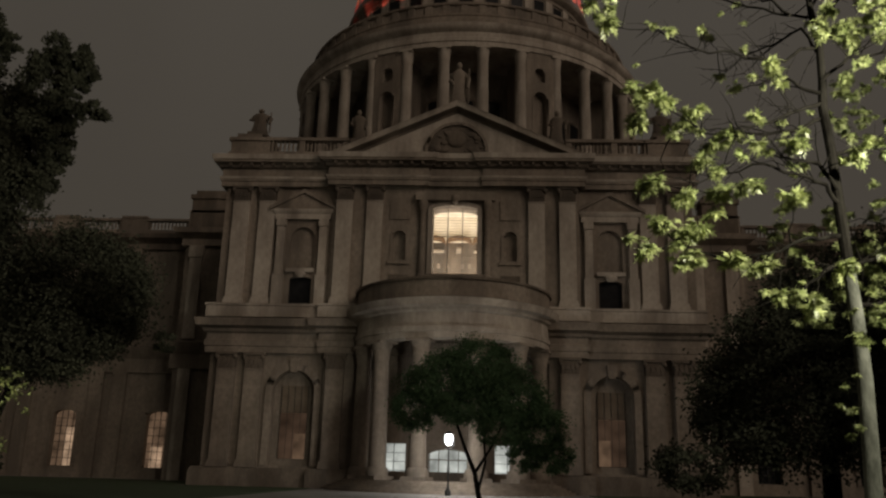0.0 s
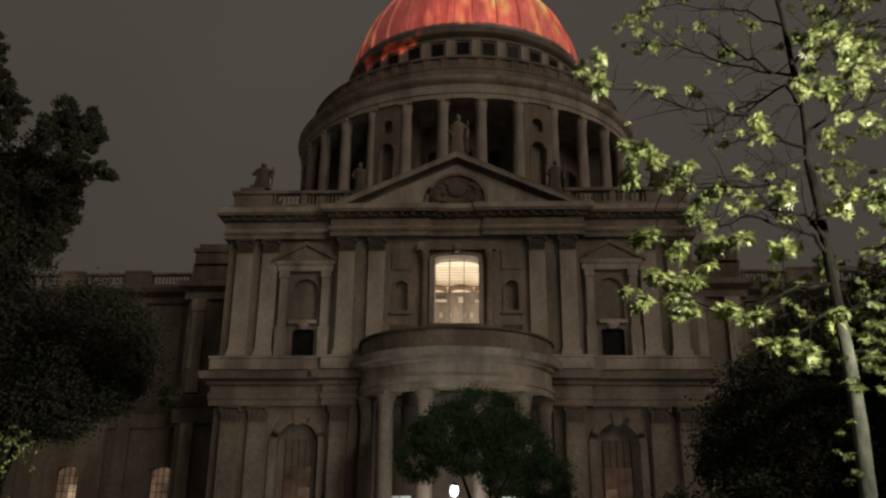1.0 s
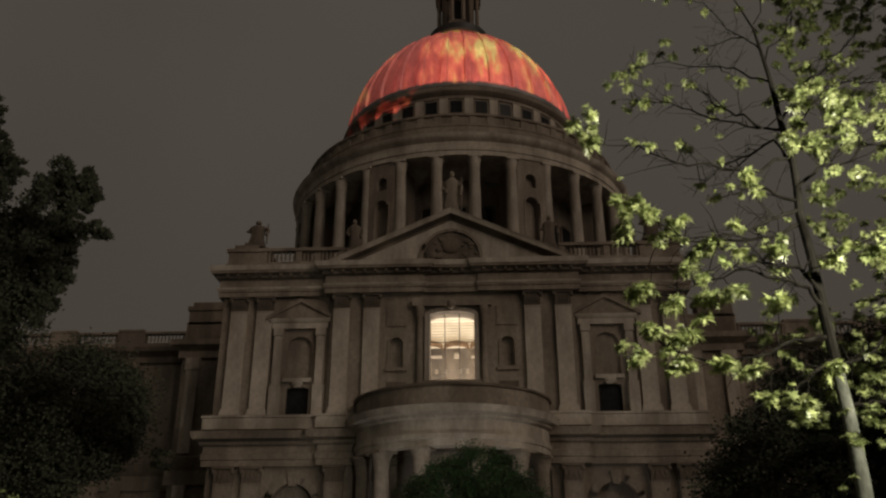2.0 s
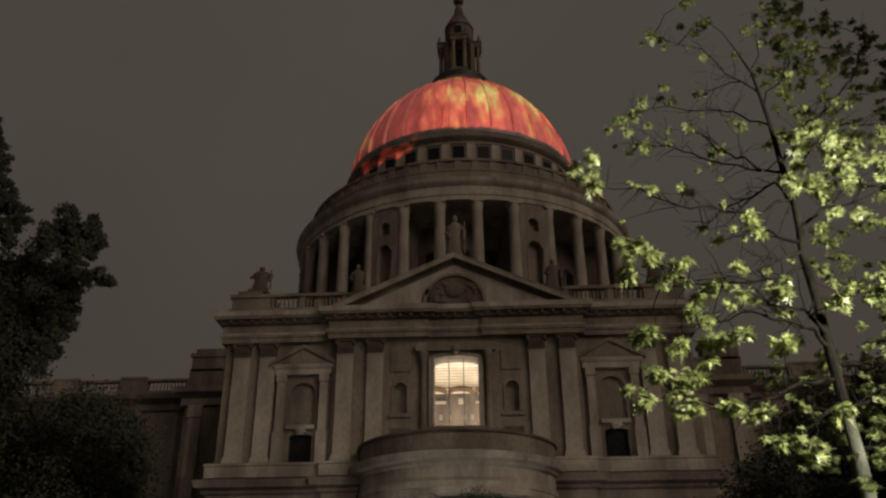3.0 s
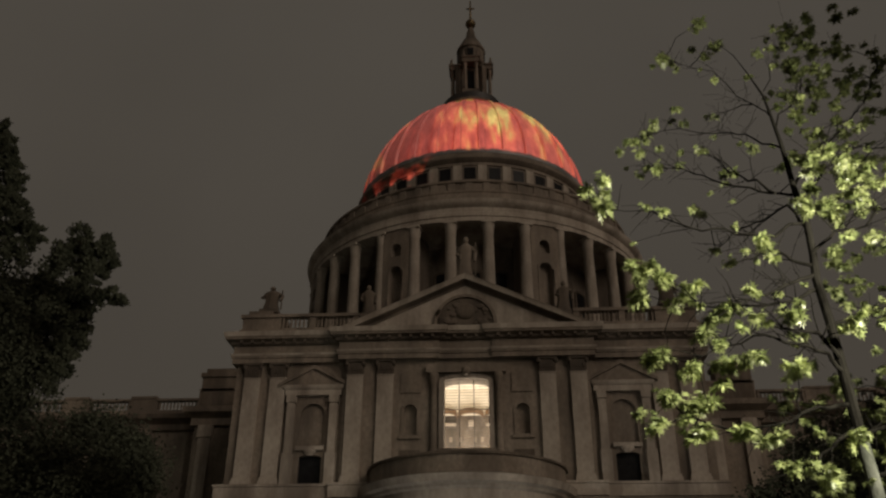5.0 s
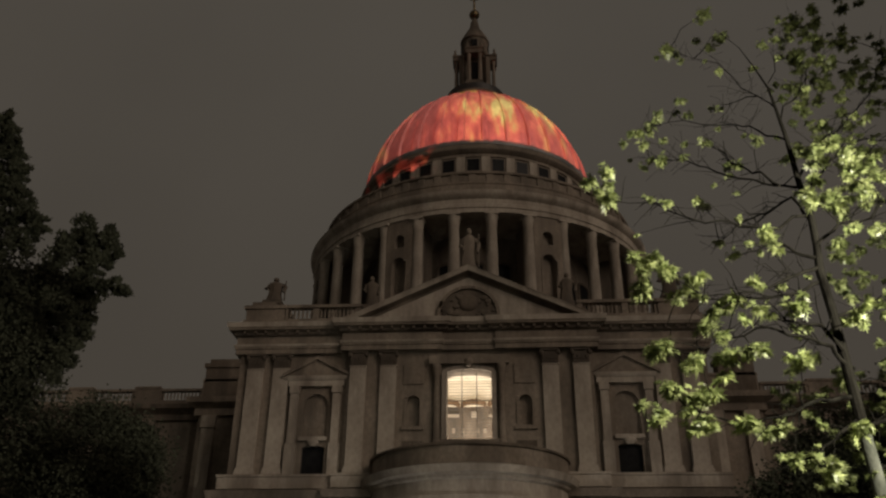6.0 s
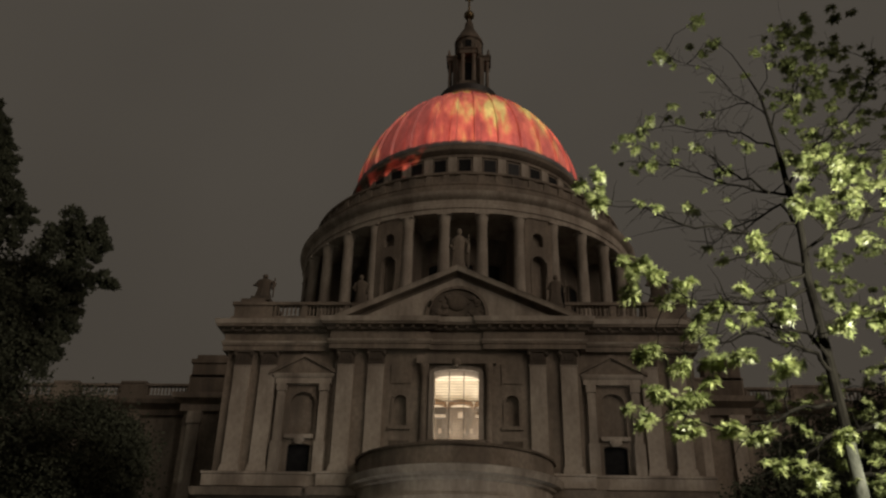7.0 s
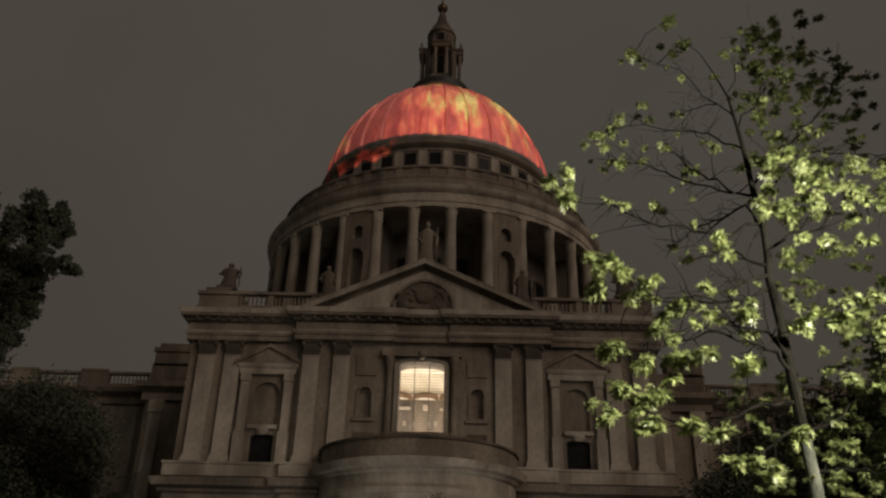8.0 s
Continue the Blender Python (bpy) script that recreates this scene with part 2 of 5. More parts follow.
class Shape:
    """Vertices and faces gathered for one mesh."""

    def __init__(self):
        self.v, self.f = [], []

    def add(self, verts, faces):
        k = len(self.v)
        self.v += [tuple(p) for p in verts]
        self.f += [tuple(i + k for i in q) for q in faces]
        return self

    def box(self, x0, x1, y0, y1, z0, z1):
        return self.add([(x, y, z) for z in (z0, z1) for y in (y0, y1) for x in (x0, x1)],
                        [(0, 2, 3, 1), (4, 5, 7, 6), (0, 1, 5, 4), (2, 6, 7, 3), (0, 4, 6, 2), (1, 3, 7, 5)])

    def prism(self, poly, y0, y1):
        """A polygon in x and z, given counter-clockwise from the front, between two depths."""
        n = len(poly)
        return self.add([(x, y0, z) for x, z in poly] + [(x, y1, z) for x, z in poly],
                        [tuple(range(n)), tuple(range(2 * n - 1, n - 1, -1))] + [(i, n + i, n + (i + 1) % n, (i + 1) % n) for i in range(n)])

    def lathe(self, profile, n=48, a0=0.0, a1=2 * math.pi, cx=0.0, cy=0.0):
        """A profile of (radius, z), read upwards on the outside, turned round a vertical axis."""
        full = abs(a1 - a0 - 2 * math.pi) < 1e-6
        m = n if full else n + 1
        k = len(profile)
        verts = [(cx + r * math.cos(a0 + (a1 - a0) * i / n), cy + r * math.sin(a0 + (a1 - a0) * i / n), z) for i in range(m) for r, z in profile]
        return self.add(verts, [(i * k + j, (i + 1) % m * k + j, (i + 1) % m * k + j + 1, i * k + j + 1) for i in range(n) for j in range(k - 1)])

    def sweep(self, path, profile):
        """A moulding profile of (out, z) run along a path in x and y, whose outside lies to its right."""
        pts = [Vector(p) for p in path]
        dirs = [(b - a).normalized() for a, b in zip(pts, pts[1:])]
        verts = []
        for i, p in enumerate(pts):
            d0, d1 = dirs[max(i - 1, 0)], dirs[min(i, len(dirs) - 1)]
            n0, n1 = Vector((d0.y, -d0.x)), Vector((d1.y, -d1.x))
            m = (n0 + n1) / (1 + n0.dot(n1))
            verts += [(p.x + m.x * o, p.y + m.y * o, z) for o, z in profile]
        k = len(profile)
        self.add(verts, [(i * k + j, (i + 1) * k + j, (i + 1) * k + j + 1, i * k + j + 1) for i in range(len(pts) - 1) for j in range(k - 1)])
        e = (len(pts) - 1) * k
        return self.add([], []) if k < 3 else self._caps(len(self.v) - len(verts), k, e)

    def _caps(self, base, k, e):
        self.f += [tuple(base + j for j in range(k - 1, -1, -1)), tuple(base + e + j for j in range(k))]
        return self

    def tube(self, points, radii, n=8):
        pts = [Vector(p) for p in points]
        k = len(self.v)
        for i, p in enumerate(pts):
            d = (pts[min(i + 1, len(pts) - 1)] - pts[max(i - 1, 0)]).normalized()
            s = d.cross(Vector((0.31, 0.17, 0.93)) if abs(d.z) < 0.9 else Vector((1, 0, 0))).normalized()
            u = d.cross(s)
            for j in range(n):
                a = 2 * math.pi * j / n
                self.v.append(tuple(p + (s * math.cos(a) + u * math.sin(a)) * radii[i]))
        for i in range(len(pts) - 1):
            self.f += [(k + i * n + j, k + i * n + (j + 1) % n, k + (i + 1) * n + (j + 1) % n, k + (i + 1) * n + j) for j in range(n)]
        self.f += [tuple(k + j for j in range(n - 1, -1, -1)), tuple(k + (len(pts) - 1) * n + j for j in range(n))]
        return self

    def ball(self, c, r, n=12, squash=(1, 1, 1)):
        rows = n // 2
        prof = [(max(1e-4, math.sin(math.pi * i / rows)), -math.cos(math.pi * i / rows)) for i in range(rows + 1)]
        k = len(self.v)
        self.lathe(prof, n)
        self.v[k:] = [(c[0] + x * r * squash[0], c[1] + y * r * squash[1], c[2] + z * r * squash[2]) for x, y, z in self.v[k:]]
        return self

    def wall(self, x0, x1, z0, z1, y0, y1, openings):
        """A wall with openings (left, right, foot, top, rise of its arch) that go right through it."""
        xs = sorted({x0, x1, *(o[0] for o in openings), *(o[1] for o in openings)})
        zs = sorted({z0, z1, *(o[2] for o in openings), *(o[3] for o in openings)})
        nx, nz, k = len(xs), len(zs), len(self.v)
        self.v += [(x, y, z) for y in (y0, y1) for z in zs for x in xs]

        def at(i, j, d):
            return k + d * nx * nz + j * nx + i

        def solid(i, j):
            if not (0 <= i < nx - 1 and 0 <= j < nz - 1):
                return False
            xm, zm = (xs[i] + xs[i + 1]) / 2, (zs[j] + zs[j + 1]) / 2
            return not any(o[0] < xm < o[1] and o[2] < zm < o[3] for o in openings)

        for i in range(nx - 1):
            for j in range(nz - 1):
                if not solid(i, j):
                    continue
                self.f += [(at(i, j, 0), at(i + 1, j, 0), at(i + 1, j + 1, 0), at(i, j + 1, 0)), (at(i, j, 1), at(i, j + 1, 1), at(i + 1, j + 1, 1), at(i + 1, j, 1))]
                for di, dj, e in ((-1, 0, ((i, j), (i, j + 1))), (1, 0, ((i + 1, j), (i + 1, j + 1))), (0, -1, ((i, j), (i + 1, j))), (0, 1, ((i, j + 1), (i + 1, j + 1)))):
                    if not solid(i + di, j + dj):
                        self.f.append((at(*e[0], 0), at(*e[0], 1), at(*e[1], 1), at(*e[1], 0)))
        for a, b, f, t, rise in openings:
            if rise:
                w, mid = (b - a) / 2, (a + b) / 2
                arc = [(mid + w * math.cos(math.pi * i / 16), t - rise + rise * math.sin(math.pi * i / 16)) for i in range(17)]
                self.prism([(b, t), (mid, t)] + arc[7:0:-1] + [arc[0]], y0, y1)
                self.prism([(a, t)] + [arc[16]] + arc[15:8:-1] + [(mid, t)], y0, y1)
        return self

    def arch_ring(self, a, b, foot, top, rise, width, y0, y1, n=16):
        """A moulded frame round an arched opening: two jambs and a round head."""
        w, mid, s = (b - a) / 2, (a + b) / 2, top - rise
        self.box(a - width, a, y0, y1, foot, s)
        self.box(b, b + width, y0, y1, foot, s)
        for i in range(n):
            q = [(math.pi * (i + e) / n) for e in (0, 1)]
            self.prism([(mid + w * math.cos(q[0]), s + rise * math.sin(q[0])), (mid + (w + width) * math.cos(q[0]), s + (rise + width) * math.sin(q[0])),
                        (mid + (w + width) * math.cos(q[1]), s + (rise + width) * math.sin(q[1])), (mid + w * math.cos(q[1]), s + rise * math.sin(q[1]))], y0, y1)
        return self

    def turned(self, m):
        out = Shape()
        out.v, out.f = [tuple(m @ Vector(p)) for p in self.v], list(self.f)
        return out

    def mesh(self, name, mat, smooth=0.0):
        me = bpy.data.meshes.new(name)
        me.from_pydata(self.v, [], self.f)
        me.materials.append(mat)
        bm = bmesh.new()
        bm.from_mesh(me)
        if len(bm.verts) < 6000:
            bmesh.ops.remove_doubles(bm, verts=bm.verts, dist=0.0005)
        bmesh.ops.recalc_face_normals(bm, faces=bm.faces)
        bm.to_mesh(me)
        bm.free()
        if smooth:
            me.shade_smooth()
            me.set_sharp_from_angle(angle=radians(smooth))
        return me


def part(name, shape, mat, parent, label="", smooth=35.0, m=None):
    ob = new(name, shape.mesh(name, mat, smooth) if isinstance(shape, Shape) else shape)
    ob.parent = parent
    if m is not None:
        ob.matrix_basis = m
    return tagged(ob, label)


def whole(name, label, category, m=None, group="", kind=""):
    ob = new(name)
    if m is not None:
        ob.matrix_basis = m
    return tagged(ob, label, category, group, kind)


def spin(deg, r, z, cx=0.0, cy=40.0):
    """A pose on a ring round the dome's axis: 0 is the south, turning to the east; its own -y faces outwards."""
    a = radians(deg)
    return pose(cx + r * math.sin(a), cy - r * math.cos(a), z, 0, 0, deg)


# ---- the ground ----
me_ground = Shape().add([(-2500, -2500, 0), (2500, -2500, 0), (2500, 2500, 0), (-2500, 2500, 0)], [(0, 1, 2, 3)])
tagged(part("ground", me_ground, PAVING, None, "grey stone paving round the cathedral"), category="ground", kind="structure")
lawn = Shape().box(-80, -24, -52, 15, -0.2, 0.05).box(-24, -11.5, -52, -3, -0.2, 0.05).box(11.5, 24, -52, -3, -0.2, 0.05).box(24, 80, -52, 15, -0.2, 0.05)
tagged(part("lawn", lawn, GRASS, None, "dark mown lawns of the churchyard garden"), category="lawn", kind="structure")

# unseen block added behind the camera to keep low glow off the lower front
tagged(part("building_south", Shape().box(-150, 150, -135, -92, 0, 34), STONE_DARK, None, "unseen dark block that dims the lower front"), category="building", kind="structure")

# ---- the cathedral: south transept ----
church = whole("cathedral", "pale stone baroque cathedral with a lead dome, at night", "cathedral")
WX = 22.0
BIG_WINDOW = (-2.07, 2.07, 19.05, 25.65, 0.35)
openings = [BIG_WINDOW]
for s in (-1, 1):
    openings += [(s * 14.3 - 1.05, s * 14.3 + 1.05, 16.2, 18.8, 0.25),
                 (s * 14.3 - 1.15, s * 14.3 + 1.15, 19.6, 23.6, 1.15),
                 (s * 5.15 - 0.6, s * 5.15 + 0.6, 20.4, 23.2, 0.6),
                 (s * 14.15 - 1.9, s * 14.15 + 1.9, 1.8, 10.15, 1.9)]
openings += [(-1.9, 1.6, 0.6, 3.5, 0.5), (-6.1, -3.9, 0.9, 3.95, 0.0), (3.9, 6.1, 0.9, 3.95, 0.0)]
part("front_wall", Shape().wall(-WX, WX, 0, 30.2, 0.0, 1.3, openings), STONE, church, "stained pale stone wall")
side = Shape().box(-WX, -WX + 1.3, 1.3, 22, 0, 30.2).box(WX - 1.3, WX, 1.3, 22, 0, 30.2)
part("side_wall", side, STONE, church)
part("roof", Shape().box(-WX + 1.3, WX - 1.3, 1.3, 40, 29.4, 30.1), LEAD, church, "flat lead roof")
part("inner_wall", Shape().wall(-WX + 1.3, WX - 1.3, 0, 29.4, 2.1, 2.4, [(-3.4, 3.4, 18.0, 27.0, 0)]), STONE_DARK, church)


def pilaster(w, z0, z1, d=0.38):
    """A flat pilaster: the shaft on a moulded base, and its leafy capital."""
    h, c = w / 2, z1 - 1.55
    shaft = Shape().box(-h * 1.22, h * 1.22, -d * 1.5, 0, z0, z0 + 0.35).box(-h * 1.12, h * 1.12, -d * 1.3, 0, z0 + 0.35, z0 + 0.62)
    shaft.box(-h, h, -d, 0, z0 + 0.62, c).box(-h * 1.08, h * 1.08, -d * 1.15, 0, c, c + 0.12)
    top = Shape().prism([(-h, c + 0.12), (h, c + 0.12), (h * 1.12, c + 1.33), (-h * 1.12, c + 1.33)], -d * 1.1, 0)
    for k, (n, z) in enumerate(((5, 0.14), (4, 0.5))):
        for j in range(n):
            x, q = (j - (n - 1) / 2) * w / n, w / n * 0.45
            top.prism([(x - q * 0.7, c + z), (x + q * 0.7, c + z), (x + q, c + z + 0.42), (x, c + z + 0.62), (x - q, c + z + 0.42)], -d * (1.28 + 0.14 * k), -d)
    for e in (-1, 1):
        top.ball((e * h * 1.05, -d * 1.25, c + 1.12), 0.24, 8)
    return shaft, top.box(-h * 1.25, h * 1.25, -d * 1.5, 0, z1 - 0.22, z1)


UP_P, LOW_P = pilaster(1.5, 16.1, 27.5), pilaster(1.6, 1.6, 11.6, 0.5)
# capitals darkened for soot and for shade under the entablature, both in the colour
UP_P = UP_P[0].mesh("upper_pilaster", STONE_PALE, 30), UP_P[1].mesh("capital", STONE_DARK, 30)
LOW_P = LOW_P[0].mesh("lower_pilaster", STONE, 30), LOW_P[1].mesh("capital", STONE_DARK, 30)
for x in (20.35, 17.85, 10.4, 7.55):
    for s in (-1, 1):
        f = -0.5 if abs(x) < 11.6 else 0.0
        for name, (shaft, top) in (("upper_pilaster", UP_P), ("lower_pilaster", LOW_P)):
            first = x > 20 and s < 0
            p = part(name, shaft, None, church, m=pose(s * x, f, 0))
            part("capital", top, None, p, "carved leaf capital, dark with soot and painted shade" if first else "")
# the middle of the front stands half a metre forward
fore = Shape().wall(-11.5, 11.5, 14.9, 30.2, -0.5, 0.0, [BIG_WINDOW] + [o for o in openings if abs(o[0] + o[1]) < 11 and o[2] > 20])
part("middle_wall", fore, STONE, church)
for x in (-11.5, 8.6):
    part("middle_wall", Shape().box(x, x + 2.9, -0.5, 0, 0, 14.9), STONE, church)

FRONT = [(-WX, 22), (-WX, 0), (-11.6, 0), (-11.6, -0.5), (11.6, -0.5), (11.6, 0), (WX, 0), (WX, 22)]
part("plinth", Shape().sweep(FRONT, [(0, 0), (0.8, 0), (0.8, 1.2), (0.6, 1.6), (0, 1.6)]), STONE_DARK, church)
part("lower_entablature", Shape().sweep(FRONT, [(0, 11.6), (0.45, 11.6), (0.45, 12.15), (0.55, 12.2), (0.55, 12.7), (0.4, 12.8), (0.4, 13.35), (0.7, 13.5), (0.75, 13.75), (1.25, 13.95), (1.35, 14.35), (1.45, 14.6), (0.3, 14.85), (0, 14.9)]), STONE, church)
part("pedestal_course", Shape().sweep(FRONT, [(0, 14.86), (0.65, 14.86), (0.65, 15.85), (0.75, 15.9), (0.75, 16.1), (0, 16.12)]), STONE_PALE, church)
UPPER = FRONT[:3] + [(-11.6, -0.78), (-2.95, -0.78), (-2.95, -0.5), (2.95, -0.5), (2.95, -0.78), (11.6, -0.78)] + FRONT[5:]
part("upper_entablature", Shape().sweep(UPPER, [(0, 27.5), (0.45, 27.5), (0.45, 27.95), (0.55, 28.0), (0.55, 28.4), (0.42, 28.5), (0.42, 29.2), (0.65, 29.35), (0.7, 29.55), (1.15, 29.75), (1.2, 30.15), (1.3, 30.4), (0.1, 30.62), (0, 30.62)]), STONE, church)
# pale strip painting the light caught along the cornice edge
part("cornice_fascia", Shape().sweep(UPPER, [(1.0, 29.98), (1.26, 29.98), (1.34, 30.36), (1.36, 30.46), (0.9, 30.56)]), STONE_PALE, church, "cornice edge coloured pale as if catching light")
# dark colour here stands for the soffit shade below the cornice
part("bed_moulding", Shape().sweep(UPPER, [(0.3, 29.22), (0.5, 29.22), (0.7, 29.36), (0.75, 29.56), (1.12, 29.735), (0.3, 29.735)]), STONE_DARK, church, "moulding coloured dark for the shade under the cornice")
part("architrave_fillet", Shape().sweep(UPPER, [(0.3, 28.22), (0.6, 28.22), (0.66, 28.42), (0.3, 28.44)]), STONE_PALE, church)
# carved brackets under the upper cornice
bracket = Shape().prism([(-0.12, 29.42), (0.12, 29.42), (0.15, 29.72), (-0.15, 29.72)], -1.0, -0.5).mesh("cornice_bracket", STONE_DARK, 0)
for i in range(43):
    x = -21.6 + i * 43.2 / 42
    part("cornice_bracket", bracket, None, church, m=pose(x, 0.0 if abs(x) > 11.7 else -0.5 if abs(x) < 2.95 else -0.78, 0))

# pediment over the middle
PA, PZ, PX = 36.05, 30.62, 11.3
# pale stone makes up for light the sloping cornices keep off this wall
part("tympanum", Shape().prism([(-PX + 0.6, PZ), (PX - 0.6, PZ), (0, PA - 0.7)], -0.62, 1.0), STONE_PALE, church, "triangular stone gable wall")
rake = math.atan2(PA - PZ, PX + 0.8)
for s in (-1, 1):
    L_r = math.hypot(PA - PZ, PX + 0.8)
    m = Matrix.Translation((-PX - 0.8, 0, PZ)) @ Matrix.Rotation(-rake, 4, "Y")
    if s < 0:
        m = Matrix.Diagonal((-1, 1, 1, 1)) @ m
    # pale upper band, and a lower one darkened to paint the soffit shade
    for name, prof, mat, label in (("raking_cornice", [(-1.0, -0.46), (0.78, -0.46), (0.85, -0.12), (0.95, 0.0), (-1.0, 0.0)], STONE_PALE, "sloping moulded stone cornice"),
                                   ("raking_bed_moulding", [(-1.0, -0.9), (0.0, -0.9), (0.08, -0.66), (0.32, -0.6), (0.62, -0.463), (-1.0, -0.463)], STONE_DARK, "moulding coloured dark for the shade under the sloping cornice")):
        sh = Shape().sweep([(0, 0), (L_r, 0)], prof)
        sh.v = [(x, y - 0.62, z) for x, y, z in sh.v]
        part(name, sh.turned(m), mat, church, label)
# carved panel in the pediment
part("arch_moulding", Shape().arch_ring(-2.75, 2.75, PZ + 0.05, PZ + 3.15, 2.75, 0.3, -0.92, -0.62), STONE, church)
relief = Shape().prism([(2.74 * math.cos(math.pi * k / 20), PZ + 0.36 + 2.74 * math.sin(math.pi * k / 20)) for k in range(21)], -0.70, -0.62)
rng = random.Random(5)
relief.ball((0, -0.74, PZ + 1.7), 0.95, 12, (1.1, 0.35, 0.9))
for k in range(26):
    a, r = rng.uniform(0, math.pi), rng.uniform(0.9, 2.5)
    relief.ball((r * math.cos(a), -0.72, PZ + 0.45 + r * 0.95 * math.sin(a)), rng.uniform(0.18, 0.42), 8, (1.2, 0.6, 0.8))
part("carved_relief", relief, STONE_DARK, church, "carved stone relief of a bird in a round frame")
part("pediment_roof", Shape().prism([(-PX - 0.6, PZ), (PX + 0.6, PZ), (0, PA - 0.25)], 1.0, 22), LEAD, church)

# balustrade above the wings of the front
baluster = Shape().lathe([(0.10, 0), (0.10, 0.12), (0.06, 0.2), (0.13, 0.5), (0.07, 0.95), (0.10, 1.02), (0.10, 1.15)], 8).mesh("baluster", STONE, 40)


def balustrade(x0, x1, y, z, open_from, open_to, step=0.36):
    """A pedestal wall with a rail, pierced by a row of balusters along one stretch."""
    sh = Shape().box(x0, x1, y - 0.35, y + 0.35, z, z + 0.55).box(x0, x1, y - 0.42, y + 0.42, z + 1.7, z + 2.0)
    if open_from > x0:
        sh.box(x0, open_from, y - 0.3, y + 0.3, z + 0.55, z + 1.7)
    if open_to < x1:
        sh.box(open_to, x1, y - 0.3, y + 0.3, z + 0.55, z + 1.7)
    b = part("balustrade", sh, STONE, church, "stone parapet with turned balusters")
    n = int((open_to - open_from) / step)
    for i in range(n):
        part("baluster", baluster, None, b, m=pose(open_from + (i + 0.5) * (open_to - open_from) / n, y, z + 0.55))


for s in (-1, 1):
    for u, v, p, q in ((10.4, 15.0, 11.0, 14.7), (15.0, 18.0, 15.3, 17.8)):
        a, b = sorted((s * u, s * v))
        o = sorted((s * p, s * q))
        balustrade(a, b, 0.1, 30.6, o[0], o[1])
    c = s * 20.0
    base = Shape().box(c - 2.1, c + 2.1, -0.5, 2.4, 30.6, 31.0).box(c - 1.9, c + 1.9, -0.35, 2.2, 31.0, 32.2).box(c - 2.1, c + 2.1, -0.5, 2.4, 32.2, 32.55)
    base.box(c + s * 0.3 - 1.2, c + s * 0.3 + 1.2, 0.0, 1.8, 32.55, 33.1)
    part("corner_pedestal", base, STONE, church, "stepped stone pedestal")

# little temple frames round the niches
for s in (-1, 1):
    c = s * 14.35
    sh = Shape()
    for e in (-1, 1):
        sh.box(c + e * 2.0 - 0.36, c + e * 2.0 + 0.36, -0.45, 0, 16.1, 24.0).box(c + e * 2.0 - 0.45, c + e * 2.0 + 0.45, -0.55, 0, 23.6, 24.3)
        sh.box(c + e * 2.0 - 0.48, c + e * 2.0 + 0.48, -0.6, 0, 16.1, 18.9)
    sh.sweep([(c - 2.55, 0.0), (c - 2.55, -0.3), (c + 2.55, -0.3), (c + 2.55, 0.0)], [(-0.3, 24.3), (0.1, 24.3), (0.1, 24.8), (0.28, 25.0), (0.32, 25.25), (-0.3, 25.3)])
    part("niche_frame", sh, STONE_PALE, church, "stone temple frame round a niche")
    sh = Shape().prism([(c - 3.0, 25.28), (c + 3.0, 25.28), (c, 26.85)], -0.4, 0)
    part("niche_gable", sh, STONE, church, "small triangular stone gable")
    for e in (-1, 1):
        bar = Shape().prism([(0, 0), (e * 3.25, -1.72), (e * 3.25, -1.36), (0, 0.36)][::e], -0.62, -0.3)
        part("gable_cornice", bar.turned(pose(c, 0, 26.85)), STONE, church)
    part("niche_back", Shape().box(c - 1.5, c + 1.5, 0.35, 0.6, 19.4, 23.8), STONE, church, "shaded curved back of a niche")
    part("niche_sill", Shape().box(c - 1.3, c + 1.3, -0.35, 0.2, 19.2, 19.55).ball((c, -0.15, 19.1), 0.55, 10, (1.1, 0.5, 0.7)), STONE_PALE, church)
    part("window", Shape().box(s * 14.3 - 1.15, s * 14.3 + 1.15, 0.42, 0.46, 16.1, 18.9), GLASS, church, "small unlit square window")
    part("keystone", Shape().prism([(s * 14.3 - 0.28, 18.7), (s * 14.3 + 0.28, 18.7), (s * 14.3 + 0.42, 19.25), (s * 14.3 - 0.42, 19.25)], -0.3, 0.0), STONE_PALE, church)
    c5 = s * 5.15
    part("niche_frame", Shape().arch_ring(c5 - 0.6, c5 + 0.6, 20.4, 23.2, 0.6, 0.22, -0.62, -0.5).box(c5 - 1.0, c5 + 1.0, -0.75, -0.5, 20.0, 20.35), STONE, church)
    part("niche_back", Shape().box(c5 - 0.8, c5 + 0.8, 0.1, 0.3, 20.2, 23.4), STONE, church)
    part("wall_panel", Shape().box(c5 - 0.95, c5 + 0.95, -0.62, -0.5, 24.3, 26.2), STONE, church)
    part("wall_panel", Shape().box(c5 - 0.9, c5 + 0.9, -0.62, -0.5, 17.9, 19.0), STONE_DARK, church)
    # tall arched recesses of the lower storey
    c = s * 14.15
    part("arch_moulding", Shape().arch_ring(c - 1.9, c + 1.9, 1.8, 10.15, 1.9, 0.62, -0.22, 0.0), STONE, church, "round-headed stone arch moulding")
    part("arch_back", Shape().box(c - 2.2, c + 2.2, 0.9, 1.2, 1.6, 10.4), STONE, church)
    lw = part("window", Shape().box(c - 1.2, c + 1.2, 0.82, 0.86, 2.4, 8.8), BROWN_GLASS, church, "tall dark window in an arched recess")
    bars = Shape()
    for k in range(5):
        bars.box(c - 1.2 + 0.6 * k - 0.018, c - 1.2 + 0.6 * k + 0.018, 0.76, 0.82, 2.4, 8.8)
    part("window_grille", bars, IRON, lw)
